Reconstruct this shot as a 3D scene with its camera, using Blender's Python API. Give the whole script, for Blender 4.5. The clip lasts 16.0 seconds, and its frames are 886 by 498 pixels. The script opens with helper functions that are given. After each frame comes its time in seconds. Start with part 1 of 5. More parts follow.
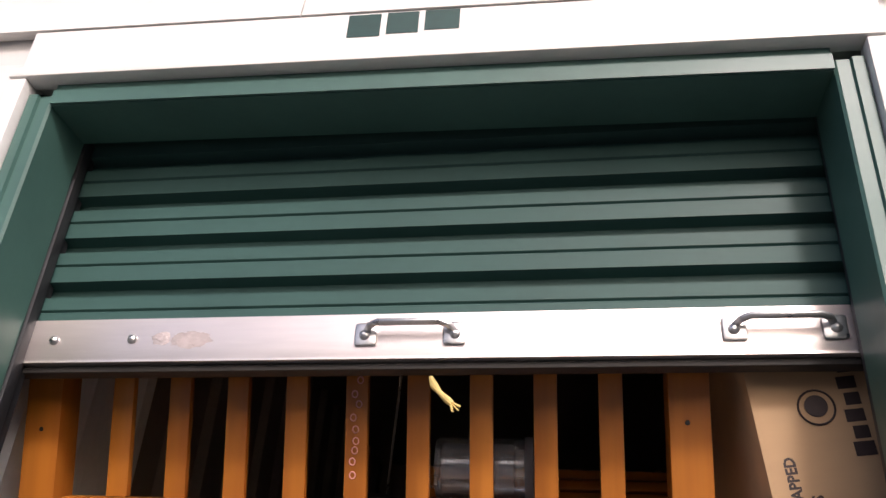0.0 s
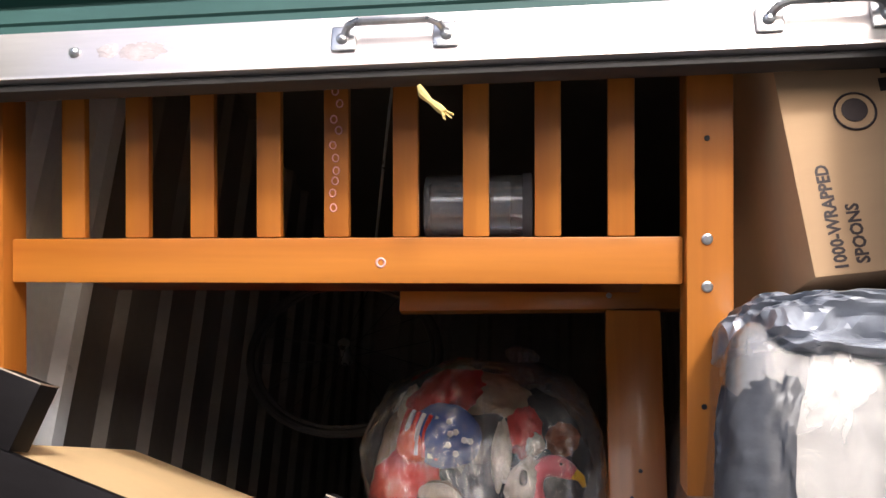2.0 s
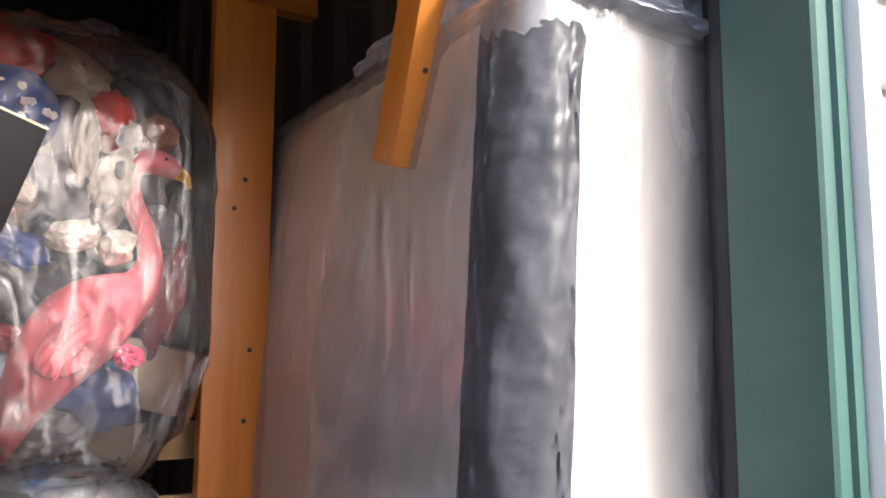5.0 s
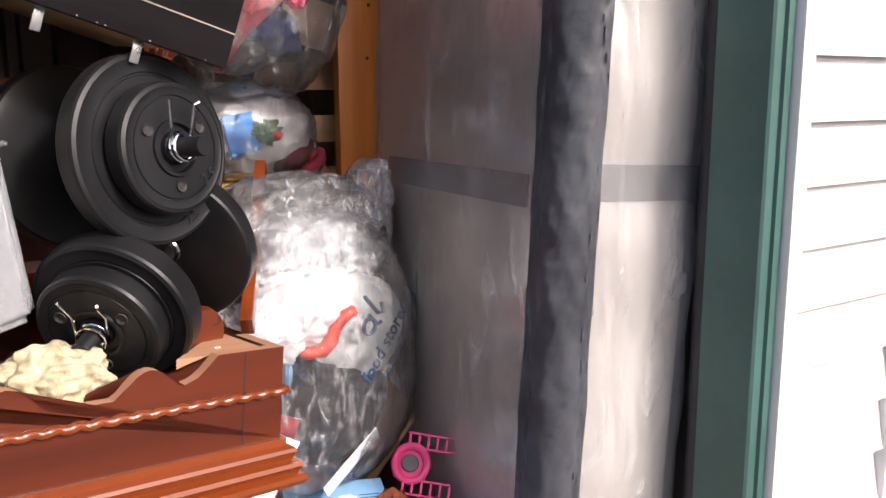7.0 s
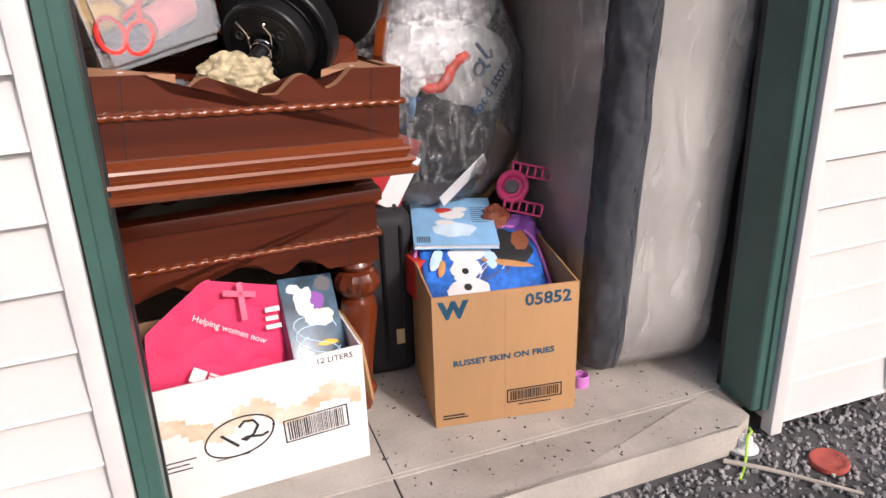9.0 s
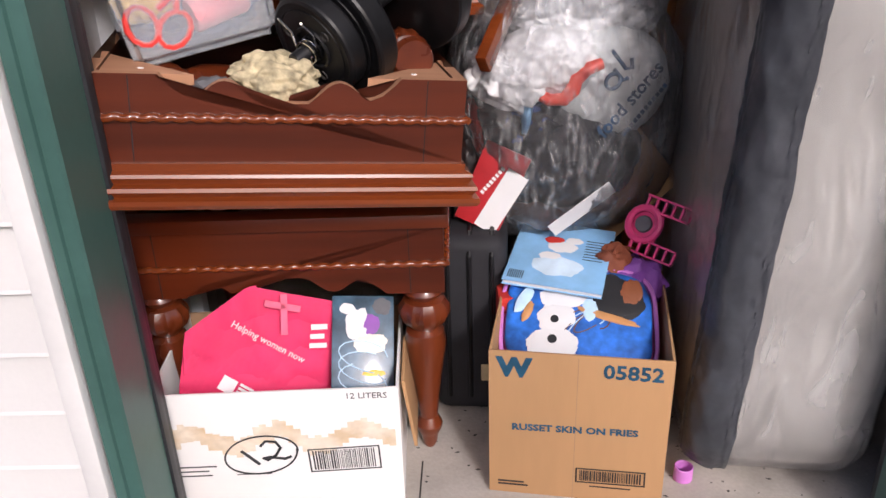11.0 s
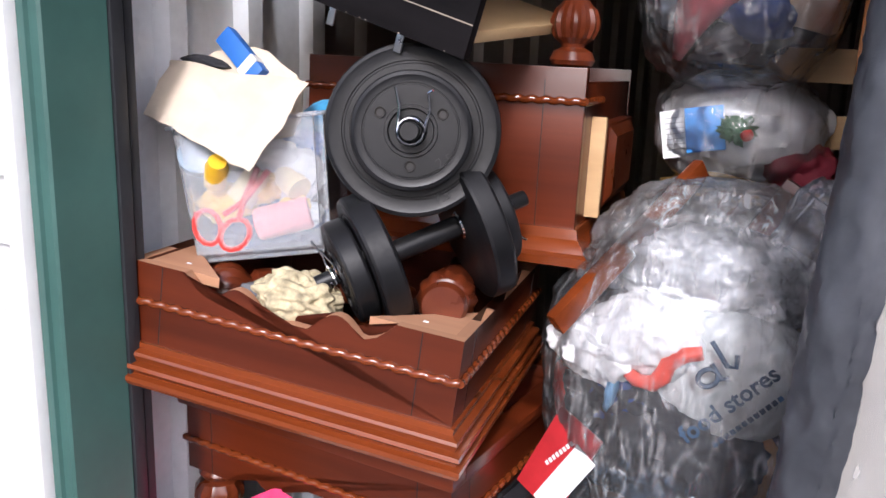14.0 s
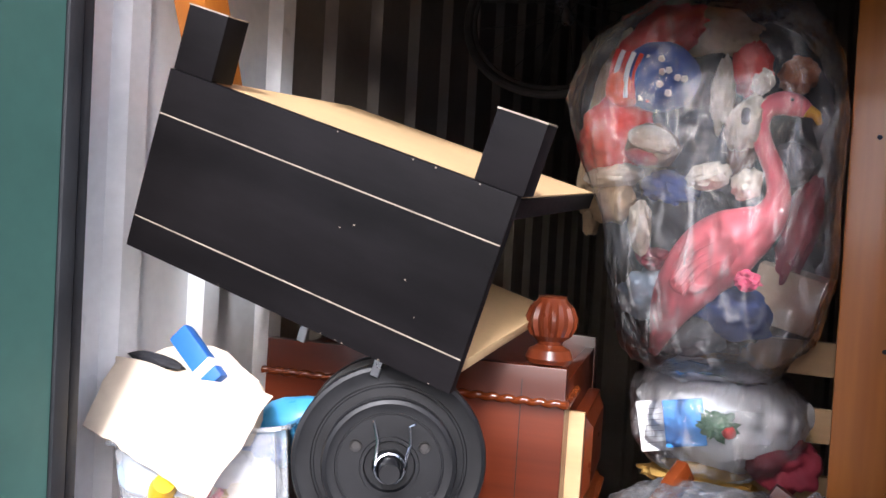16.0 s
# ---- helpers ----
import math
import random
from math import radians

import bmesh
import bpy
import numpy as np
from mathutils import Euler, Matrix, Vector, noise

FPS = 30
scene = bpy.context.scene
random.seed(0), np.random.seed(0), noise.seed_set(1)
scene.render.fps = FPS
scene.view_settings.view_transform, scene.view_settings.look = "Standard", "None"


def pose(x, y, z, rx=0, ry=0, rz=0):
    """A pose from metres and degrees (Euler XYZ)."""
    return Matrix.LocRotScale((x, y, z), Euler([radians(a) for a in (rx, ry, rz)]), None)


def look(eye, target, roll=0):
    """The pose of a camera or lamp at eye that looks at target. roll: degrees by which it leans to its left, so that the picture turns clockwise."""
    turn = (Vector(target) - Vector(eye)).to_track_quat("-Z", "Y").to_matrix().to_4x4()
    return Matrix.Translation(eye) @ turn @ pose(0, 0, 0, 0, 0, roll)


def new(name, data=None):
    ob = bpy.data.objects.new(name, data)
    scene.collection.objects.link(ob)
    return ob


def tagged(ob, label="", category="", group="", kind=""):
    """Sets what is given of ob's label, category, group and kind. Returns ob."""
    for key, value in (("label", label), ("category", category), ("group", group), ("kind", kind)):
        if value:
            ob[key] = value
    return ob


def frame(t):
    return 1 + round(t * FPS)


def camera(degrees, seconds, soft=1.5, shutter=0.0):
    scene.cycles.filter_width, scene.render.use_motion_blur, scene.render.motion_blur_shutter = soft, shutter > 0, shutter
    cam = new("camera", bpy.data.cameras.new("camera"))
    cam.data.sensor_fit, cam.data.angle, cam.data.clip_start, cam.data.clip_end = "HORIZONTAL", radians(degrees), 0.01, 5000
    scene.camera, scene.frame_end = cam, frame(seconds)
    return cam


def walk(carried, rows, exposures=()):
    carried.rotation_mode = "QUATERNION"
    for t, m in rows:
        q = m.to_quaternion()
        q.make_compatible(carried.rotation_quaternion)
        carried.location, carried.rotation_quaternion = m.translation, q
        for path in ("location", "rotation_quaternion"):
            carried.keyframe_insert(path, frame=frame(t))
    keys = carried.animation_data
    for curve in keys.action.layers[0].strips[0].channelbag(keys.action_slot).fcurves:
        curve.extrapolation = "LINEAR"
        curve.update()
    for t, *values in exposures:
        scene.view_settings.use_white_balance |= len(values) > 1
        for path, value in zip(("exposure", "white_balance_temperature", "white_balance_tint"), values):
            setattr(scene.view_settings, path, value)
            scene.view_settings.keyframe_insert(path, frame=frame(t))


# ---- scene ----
cam = camera(56.39, 16.0)
# seconds, eye, target, roll
ROWS = [
    (0, (0.23, -0.963, 1.596), (-0.075, 0.758, 2.569), 4.1),
    (0.5, (0.224, -0.947, 1.577), (-0.093, 0.805, 2.488), 3.7),
    (1, (0.221, -0.916, 1.528), (-0.062, 0.859, 2.405), 2.1),
    (1.5, (0.213, -0.859, 1.508), (-0.074, 0.98, 2.24), 2.4),
    (2, (0.196, -0.759, 1.486), (-0.067, 1.118, 2.125), 2.8),
    (2.5, (0.152, -0.694, 1.466), (0.173, 1.196, 2.118), 0.7),
    (3, (0.091, -0.627, 1.448), (0.386, 1.254, 2.062), 2.1),
    (3.2, (0.071, -0.587, 1.444), (0.462, 1.279, 2.047), 2.8),
    (5.5, (-0.18, -0.436, 1.267), (0.964, 1.2, 1.378), 0.6),
    (6, (-0.254, -0.572, 1.218), (0.824, 1.113, 1.188), 1.1),
    (6.5, (-0.342, -0.707, 1.18), (0.72, 0.977, 0.99), 1.5),
    (7, (-0.488, -0.811, 1.126), (0.556, 0.855, 0.76), -0.4),
    (7.5, (-0.544, -0.942, 1.087), (0.476, 0.681, 0.515), -1.7),
    (8, (-0.561, -1.115, 1.063), (0.281, 0.529, 0.297), -1.5),
    (8.5, (-0.569, -1.199, 1.076), (0.168, 0.496, 0.311), -1.1),
    (8.7, (-0.564, -1.2, 1.078), (0.128, 0.507, 0.301), -1.3),
    (10.8, (-0.186, -1.011, 1.091), (-0.051, 0.775, 0.201), -3.4),
    (11, (-0.1, -0.999, 1.107), (-0.146, 0.798, 0.229), -1.9),
    (11.5, (0.049, -0.944, 1.096), (-0.231, 0.841, 0.236), -2.5),
    (12, (0.16, -0.825, 1.086), (-0.203, 0.963, 0.266), -0.7),
    (12.5, (0.285, -0.761, 1.081), (-0.358, 0.967, 0.307), -1.6),
    (13, (0.441, -0.761, 1.116), (-0.453, 0.897, 0.444), 0.2),
    (13.5, (0.432, -0.724, 1.141), (-0.528, 0.936, 0.576), 1.4),
    (14, (0.431, -0.703, 1.175), (-0.548, 0.977, 0.706), 2.1),
    (14.5, (0.42, -0.697, 1.215), (-0.55, 1.017, 0.865), 2.6),
    (15, (0.41, -0.684, 1.239), (-0.524, 1.061, 0.951), 2.7),
    (15.5, (0.382, -0.655, 1.295), (-0.543, 1.108, 1.101), 2.7),
    (16, (0.298, -0.637, 1.373), (-0.568, 1.165, 1.317), 3.1),
]
EXPOSURES = [(t, e, k, g) for t, e, k, g in ((0, 0.25, 6500, 20), (1.0, 0.25, 6500, 20), (1.5, 0.4, 6400, 18), (2.0, 0.9, 6150, 13), (3.0, 1.35, 6150, 13), (5.5, 1.68, 6300, 15), (6.0, 1.42, 6350, 16), (7.0, 0.92, 6400, 17), (8.5, 0.28, 6400, 17), (11.0, 0.05, 6150, 18), (12.5, 0.25, 5950, 17), (13.5, 0.6, 5750, 16), (14.5, 0.65, 5700, 15), (15.5, 0.9, 5700, 14), (16.0, 1.25, 5650, 14))]
walk(cam, [(t, look(eye, target, roll)) for t, eye, target, roll in ROWS], EXPOSURES)

# ---- light: low sun from the front right, over the roof of an unseen, assumed row opposite ----
SUN_WAY = Vector((0.38, -1.0, 0.70)).normalized()
world = bpy.data.worlds.new("sky")
scene.world = world
world.use_nodes = True
wn = world.node_tree.nodes
sky = wn.new("ShaderNodeTexSky")
sky.sky_type, sky.sun_disc = "NISHITA", False
sky.air_density, sky.dust_density, sky.ozone_density = 0.8, 4.0, 0.4
sky.sun_elevation = math.asin(SUN_WAY.z)
sky.sun_rotation = math.atan2(SUN_WAY.x, SUN_WAY.y)
world.node_tree.links.new(sky.outputs[0], wn["Background"].inputs[0])
wn["Background"].inputs[1].default_value = 0.15
sun = new("sun", bpy.data.lights.new("sun", "SUN"))
sun.data.energy, sun.data.angle, sun.data.color = 1.9, radians(7.0), (1.0, 0.96, 0.91)
sun.matrix_world = look(SUN_WAY * 10, (0, 0, 0))


# ---- materials ----
def material(name, color, rough=0.5, metal=0.0, vary=0.15, scale=8.0, bump=0.1, bump_scale=60.0, stretch=(1, 1, 1), second=None, spec=0.5, coat=0.0, piece=0.0, fine=None):
    """A surface with broad stains, fine grain and a slight relief; second: a colour that comes through in patches."""
    m = bpy.data.materials.new(name)
    m.use_nodes = True
    n, l = m.node_tree.nodes, m.node_tree.links
    b = n["Principled BSDF"]
    tc, mp = n.new("ShaderNodeTexCoord"), n.new("ShaderNodeMapping")
    mp.inputs["Scale"].default_value = stretch
    l.new(tc.outputs["Object"], mp.inputs[0])
    big, small = n.new("ShaderNodeTexNoise"), n.new("ShaderNodeTexNoise")
    big.inputs["Scale"].default_value, big.inputs["Detail"].default_value = scale, 4
    small.inputs["Scale"].default_value, small.inputs["Detail"].default_value = bump_scale, 6
    l.new(mp.outputs[0], big.inputs["Vector"])
    l.new(mp.outputs[0], small.inputs["Vector"])
    mix = n.new("ShaderNodeMix")
    mix.data_type = "RGBA"
    dark = second or tuple(c * (1 - vary) for c in color)
    light = color if second else tuple(min(1, c * (1 + vary)) for c in color)
    mix.inputs["A"].default_value, mix.inputs["B"].default_value = (*dark, 1), (*light, 1)
    ramp = n.new("ShaderNodeMapRange")
    ramp.inputs["From Min"].default_value, ramp.inputs["From Max"].default_value = 0.35, 0.65
    l.new(big.outputs["Fac"], ramp.inputs["Value"])
    l.new(ramp.outputs[0], mix.inputs["Factor"])
    out = mix.outputs["Result"]
    hsv = n.new("ShaderNodeHueSaturation")
    grain = n.new("ShaderNodeMapRange")
    grain.inputs["To Min"].default_value, grain.inputs["To Max"].default_value = 1 - vary * 0.7, 1 + vary * 0.7
    l.new(small.outputs["Fac"], grain.inputs["Value"])
    value = grain.outputs[0]
    if piece:
        info, pr, mul = n.new("ShaderNodeObjectInfo"), n.new("ShaderNodeMapRange"), n.new("ShaderNodeMath")
        pr.inputs["To Min"].default_value, pr.inputs["To Max"].default_value = 1 - piece, 1 + piece
        l.new(info.outputs["Random"], pr.inputs["Value"])
        mul.operation = "MULTIPLY"
        l.new(pr.outputs[0], mul.inputs[0])
        l.new(value, mul.inputs[1])
        value = mul.outputs[0]
    l.new(value, hsv.inputs["Value"])
    l.new(out, hsv.inputs["Color"])
    l.new(hsv.outputs[0], b.inputs["Base Color"])
    rr = n.new("ShaderNodeMapRange")
    rr.inputs["To Min"].default_value, rr.inputs["To Max"].default_value = max(0.03, rough - 0.12), min(1, rough + 0.12)
    l.new(big.outputs["Fac"], rr.inputs["Value"])
    l.new(rr.outputs[0], b.inputs["Roughness"])
    b.inputs["Metallic"].default_value = metal
    b.inputs["Specular IOR Level"].default_value = spec
    b.inputs["Coat Weight"].default_value = coat
    b.inputs["Coat Roughness"].default_value = 0.12
    if bump:
        bp = n.new("ShaderNodeBump")
        bp.inputs["Strength"].default_value, bp.inputs["Distance"].default_value = bump, 0.004
        l.new(small.outputs["Fac"], bp.inputs["Height"])
        l.new(bp.outputs[0], b.inputs["Normal"])
    return m


def wood(name, color, dark, rough=0.35, along="z", coat=0.3, grain=14.0, piece=0.06):
    """Stained wood, its grain drawn out along one axis, with a few darker streaks."""
    s = {"x": (0.06, 1, 1), "y": (1, 0.06, 1), "z": (1, 1, 0.06)}[along]
    return material(name, color, rough, 0, 0.12, grain, 0.06, 90, s, second=dark, coat=coat, piece=piece)


def film(name, tint=(0.9, 0.92, 0.94), cloud=0.3, clear=0.85, rough=0.12, crease=14.0, strength=0.6):
    """Thin clear plastic: partly see-through, glossy, with creases in it."""
    m = bpy.data.materials.new(name)
    m.use_nodes = True
    n, l = m.node_tree.nodes, m.node_tree.links
    b, o = n["Principled BSDF"], n["Material Output"]
    b.inputs["Base Color"].default_value = (*tint, 1)
    b.inputs["Roughness"].default_value = rough
    b.inputs["Specular IOR Level"].default_value = 0.9
    tr, mx = n.new("ShaderNodeBsdfTransparent"), n.new("ShaderNodeMixShader")
    tr.inputs[0].default_value = (0.97, 0.98, 0.99, 1)
    tc = n.new("ShaderNodeTexCoord")
    no, fine = n.new("ShaderNodeTexNoise"), n.new("ShaderNodeTexNoise")
    no.inputs["Scale"].default_value, no.inputs["Detail"].default_value, no.inputs["Distortion"].default_value = crease, 5, 1.2
    fine.inputs["Scale"].default_value, fine.inputs["Detail"].default_value = crease * 3, 3
    mp = n.new("ShaderNodeMapping")
    mp.inputs["Rotation"].default_value = (0.3, 0.9, 0.2)
    mp.inputs["Scale"].default_value = (2.2, 1.6, 0.7)
    l.new(tc.outputs["Object"], mp.inputs[0])
    l.new(mp.outputs[0], no.inputs["Vector"])
    l.new(mp.outputs[0], fine.inputs["Vector"])
    mr = n.new("ShaderNodeMapRange")
    mr.inputs["From Min"].default_value, mr.inputs["From Max"].default_value = 0.50, 0.72
    mr.inputs["To Min"].default_value, mr.inputs["To Max"].default_value = 1 - clear, min(1, 1 - clear + cloud)
    l.new(no.outputs["Fac"], mr.inputs["Value"])
    lw, ad = n.new("ShaderNodeLayerWeight"), n.new("ShaderNodeMath")
    lw.inputs[0].default_value = 0.35
    ad.operation = "ADD"
    ad.use_clamp = True
    l.new(mr.outputs[0], ad.inputs[0])
    ad.inputs[1].default_value = 0.0
    bp = n.new("ShaderNodeBump")
    bp.inputs["Strength"].default_value, bp.inputs["Distance"].default_value = strength, 0.012
    l.new(no.outputs["Fac"], bp.inputs["Height"])
    bp2 = n.new("ShaderNodeBump")
    bp2.inputs["Strength"].default_value, bp2.inputs["Distance"].default_value = strength * 0.6, 0.004
    l.new(fine.outputs["Fac"], bp2.inputs["Height"])
    l.new(bp.outputs[0], bp2.inputs["Normal"])
    l.new(bp2.outputs[0], b.inputs["Normal"])
    gl, mx2 = n.new("ShaderNodeBsdfGlossy"), n.new("ShaderNodeMixShader")
    gl.inputs["Roughness"].default_value = rough
    gl.inputs[0].default_value = (0.95, 0.96, 0.98, 1)
    l.new(bp2.outputs[0], gl.inputs["Normal"])
    fr = n.new("ShaderNodeFresnel")
    fr.inputs[0].default_value = 1.6
    l.new(bp2.outputs[0], fr.inputs["Normal"])
    l.new(ad.outputs[0], mx.inputs[0])
    l.new(tr.outputs[0], mx.inputs[1])
    l.new(b.outputs[0], mx.inputs[2])
    l.new(fr.outputs[0], mx2.inputs[0])
    l.new(mx.outputs[0], mx2.inputs[1])
    l.new(gl.outputs[0], mx2.inputs[2])
    l.new(mx2.outputs[0], o.inputs["Surface"])
    return m


ASPHALT = material("asphalt", (0.09, 0.087, 0.086), 0.9, 0, 0.4, 5, 0.8, 160)
GRAVEL = material("gravel", (0.30, 0.29, 0.285), 0.9, 0, 0.35, 20, 0.3, 200)
CONCRETE = material("concrete", (0.50, 0.46, 0.41), 0.9, 0, 0.2, 6, 0.35, 120, second=(0.37, 0.34, 0.30))
SIDING = material("white_vinyl", (0.68, 0.67, 0.65), 0.45, 0, 0.04, 3, 0.05, 120)
TRIM = material("white_trim", (0.76, 0.75, 0.73), 0.4, 0, 0.05, 6, 0.03, 80)
GREEN = material("green_steel", (0.050, 0.118, 0.100), 0.42, 0, 0.12, 4, 0.05, 50)
GREEN_DOOR = material("green_curtain", (0.036, 0.088, 0.080), 0.5, 0, 0.1, 3, 0.04, 50, spec=0.25)
TRACK = material("dark_track", (0.03, 0.032, 0.036), 0.5, 0.3, 0.2, 10, 0.05, 60)
ALU = material("brushed_aluminium", (0.72, 0.66, 0.64), 0.38, 0.75, 0.12, 7, 0.05, 120, (0.1, 1, 1))
STEEL = material("zinc_steel", (0.6, 0.6, 0.6), 0.3, 0.95, 0.12, 30, 0.04, 120)
CHROME = material("chrome", (0.75, 0.75, 0.77), 0.12, 1.0, 0.03, 10, 0.0, 60)
RUBBER = material("black_rubber", (0.025, 0.022, 0.02), 0.7, 0, 0.2, 12, 0.1, 80)
# White steel, lightened further for the bright light beside the door.
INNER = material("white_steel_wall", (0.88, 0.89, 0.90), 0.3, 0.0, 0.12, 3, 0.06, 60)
# Wall colour darkened to paint in the shade deeper inside; roof deck likewise.
INNER_DIM = material("dimmed_wall", (0.24, 0.205, 0.175), 0.5, 0.2, 0.15, 3, 0.06, 60)
CEIL_DIM = material("dimmed_roof_deck", (0.13, 0.12, 0.11), 0.6, 0.2, 0.1, 3, 0.05, 40)
PINE_Z = wood("honey_pine_upright", (0.50, 0.178, 0.024), (0.33, 0.100, 0.013), along="z")
PINE_X = wood("honey_pine_lengthwise", (0.55, 0.200, 0.028), (0.37, 0.115, 0.015), along="x")
RAW = wood("raw_pine", (0.55, 0.36, 0.18), (0.45, 0.28, 0.13), rough=0.7, along="x", coat=0.0)
CHERRY_X = wood("cherry_lengthwise", (0.125, 0.021, 0.0045), (0.062, 0.010, 0.0025), rough=0.34, along="x", coat=0.3)
CHERRY_Z = wood("cherry_upright", (0.15, 0.030, 0.008), (0.085, 0.016, 0.005), rough=0.3, along="z", coat=0.35)
CHERRY_HI = wood("cherry_moulding", (0.20, 0.042, 0.009), (0.12, 0.024, 0.005), rough=0.22, along="x", coat=0.4)
BLOCK = wood("sawn_wood", (0.42, 0.22, 0.12), (0.33, 0.16, 0.085), rough=0.8, along="x", coat=0.0)
BLACK = material("black_lacquer", (0.007, 0.006, 0.0065), 0.6, 0, 0.45, 9, 0.12, 60, (0.3, 1, 1), spec=0.10)
SCUFF = material("bare_groove", (0.33, 0.27, 0.21), 0.7, 0, 0.2, 30, 0.1, 90)
MDF = material("tan_board", (0.62, 0.43, 0.22), 0.7, 0, 0.06, 6, 0.05, 120)
VINYL = material("black_vinyl", (0.010, 0.010, 0.011), 0.40, 0, 0.25, 14, 0.10, 70, spec=0.32)
CARD = material("brown_card", (0.44, 0.25, 0.115), 0.85, 0, 0.07, 5, 0.1, 60, (1, 1, 0.2))
CARD_IN = material("brown_card_inside", (0.36, 0.22, 0.12), 0.9, 0, 0.08, 5, 0.1, 60)
CARD_PALE = material("pale_card", (0.50, 0.325, 0.18), 0.85, 0, 0.07, 5, 0.1, 60, (0.3, 1, 1))
WHITE_CARD = material("white_card", (0.80, 0.79, 0.77), 0.7, 0, 0.03, 4, 0.1, 50)
STAIN = material("brown_stain", (0.62, 0.47, 0.30), 0.8, 0, 0.25, 14, 0.05, 60, second=(0.75, 0.67, 0.55))
INK = material("dark_ink", (0.012, 0.012, 0.014), 0.6, 0, 0.2, 30, 0, 60)
BLUE_INK = material("blue_ink", (0.01, 0.07, 0.13), 0.6, 0, 0.2, 30, 0, 60)
GREEN_INK = material("green_lettering", (0.01, 0.05, 0.045), 0.5, 0, 0.1, 30, 0, 60)
PAPER = material("white_paper", (0.72, 0.72, 0.72), 0.8, 0, 0.04, 8, 0.1, 40)
BROWN_INK = material("brown_ink", (0.035, 0.02, 0.018), 0.6, 0, 0.2, 30, 0, 60)
TICK = material("mattress_ticking", (0.72, 0.70, 0.66), 0.85, 0, 0.06, 8, 0.3, 30)
TICK_SIDE = material("mattress_panel", (0.78, 0.68, 0.59), 0.85, 0, 0.12, 5, 0.25, 40, second=(0.69, 0.59, 0.51))
BAND = material("black_tape", (0.135, 0.142, 0.160), 0.34, 0, 0.25, 8, 0.3, 40)
WRAP = film("mattress_wrap", (0.90, 0.87, 0.84), 0.20, 0.80, 0.14, 8.0, 0.4)
BAG_FINE = film("thin_clear_bag", (0.88, 0.89, 0.90), 0.32, 0.95, 0.10, 24.0, 0.8)
BAG = film("clear_bag", (0.86, 0.85, 0.84), 0.28, 0.96, 0.10, 13.0, 0.9)
BAG_MILKY = film("milky_bag", (0.86, 0.86, 0.87), 0.36, 0.88, 0.10, 26.0, 0.7)
# Clear plastic, whitened to paint in a washed-out sunlit haze.
BIN = film("hazed_clear_plastic", (0.88, 0.90, 0.93), 0.06, 0.80, 0.08, 3.0, 0.1)


def plain(name, color, rough=0.6, vary=0.14, metal=0.0, bump=0.12, scale=14, coat=0.0):
    return material(name, color, rough, metal, vary, scale, bump, 70, coat=coat)


RED = plain("red_cloth", (0.55, 0.03, 0.02), 0.8)
WHITE_FUR = plain("white_plush", (0.50, 0.45, 0.36), 0.95, 0.15, 0, 0.5)
NAVY = plain("navy_cloth", (0.02, 0.045, 0.16), 0.8)
DARK = plain("dark_cloth", (0.016, 0.016, 0.02), 0.75, 0.3)
GREY = plain("grey_cloth", (0.13, 0.13, 0.14), 0.85)
PINK = plain("flamingo_pink", (0.75, 0.16, 0.19), 0.45)
HOT = plain("hot_pink_fabric", (0.72, 0.035, 0.13), 0.75, 0.08)
TOYPINK = plain("pink_plastic", (0.78, 0.06, 0.22), 0.4, 0.08)
LILAC = plain("lilac_plastic", (0.62, 0.22, 0.62), 0.45, 0.08)
YELLOW = plain("yellow_plastic", (0.85, 0.50, 0.02), 0.4, 0.08)
CREAM = plain("cream_cloth", (0.47, 0.40, 0.25), 0.95, 0.35, 0, 1.0, 60)
BLUE = plain("blue_card", (0.03, 0.14, 0.48), 0.5, 0.08)
SKYBLUE = plain("sky_blue_card", (0.25, 0.50, 0.78), 0.35, 0.12, coat=0.5)
FROST = plain("blue_print", (0.02, 0.13, 0.50), 0.5, 0.5, scale=22)
MAROON = plain("maroon_cloth", (0.22, 0.02, 0.035), 0.7)
TEAL = plain("teal_print", (0.04, 0.09, 0.14), 0.35, 0.5, coat=0.5, scale=20)
BAGWHITE = plain("white_bag_plastic", (0.62, 0.64, 0.63), 0.35, 0.12)
BAGPALE = plain("pale_bag_plastic", (0.80, 0.80, 0.80), 0.4, 0.1)
TAN = plain("tan_cloth", (0.45, 0.33, 0.2), 0.9)
KRAFT = plain("kraft_paper", (0.62, 0.53, 0.41), 0.85, 0.08)
GREYBLUE = plain("grey_blue_plastic", (0.30, 0.38, 0.46), 0.35)
ROPE = plain("yellow_rope", (0.66, 0.50, 0.18), 0.9, 0.25)
PURPLE = plain("purple_fabric", (0.24, 0.07, 0.36), 0.6)
DISC = plain("disc_grey", (0.12, 0.13, 0.15), 0.15, 0.1, 0.6)


# ---- mesh helpers ----
def mesh_of(bm, name, mat, smooth=0.0):
    me = bpy.data.meshes.new(name)
    bmesh.ops.recalc_face_normals(bm, faces=bm.faces)
    bm.to_mesh(me)
    bm.free()
    for m in (mat if isinstance(mat, (list, tuple)) else [mat]):
        me.materials.append(m)
    if smooth:
        me.shade_smooth()
        me.set_sharp_from_angle(angle=radians(smooth))
    return me


def part(name, bm, mat, parent=None, label="", smooth=25.0, at=None):
    ob = new(name, mesh_of(bm, name, mat, smooth))
    if at is not None:
        ob.matrix_basis = at
    if parent is not None:
        ob.parent = parent
    if label:
        ob["label"] = label
    return ob


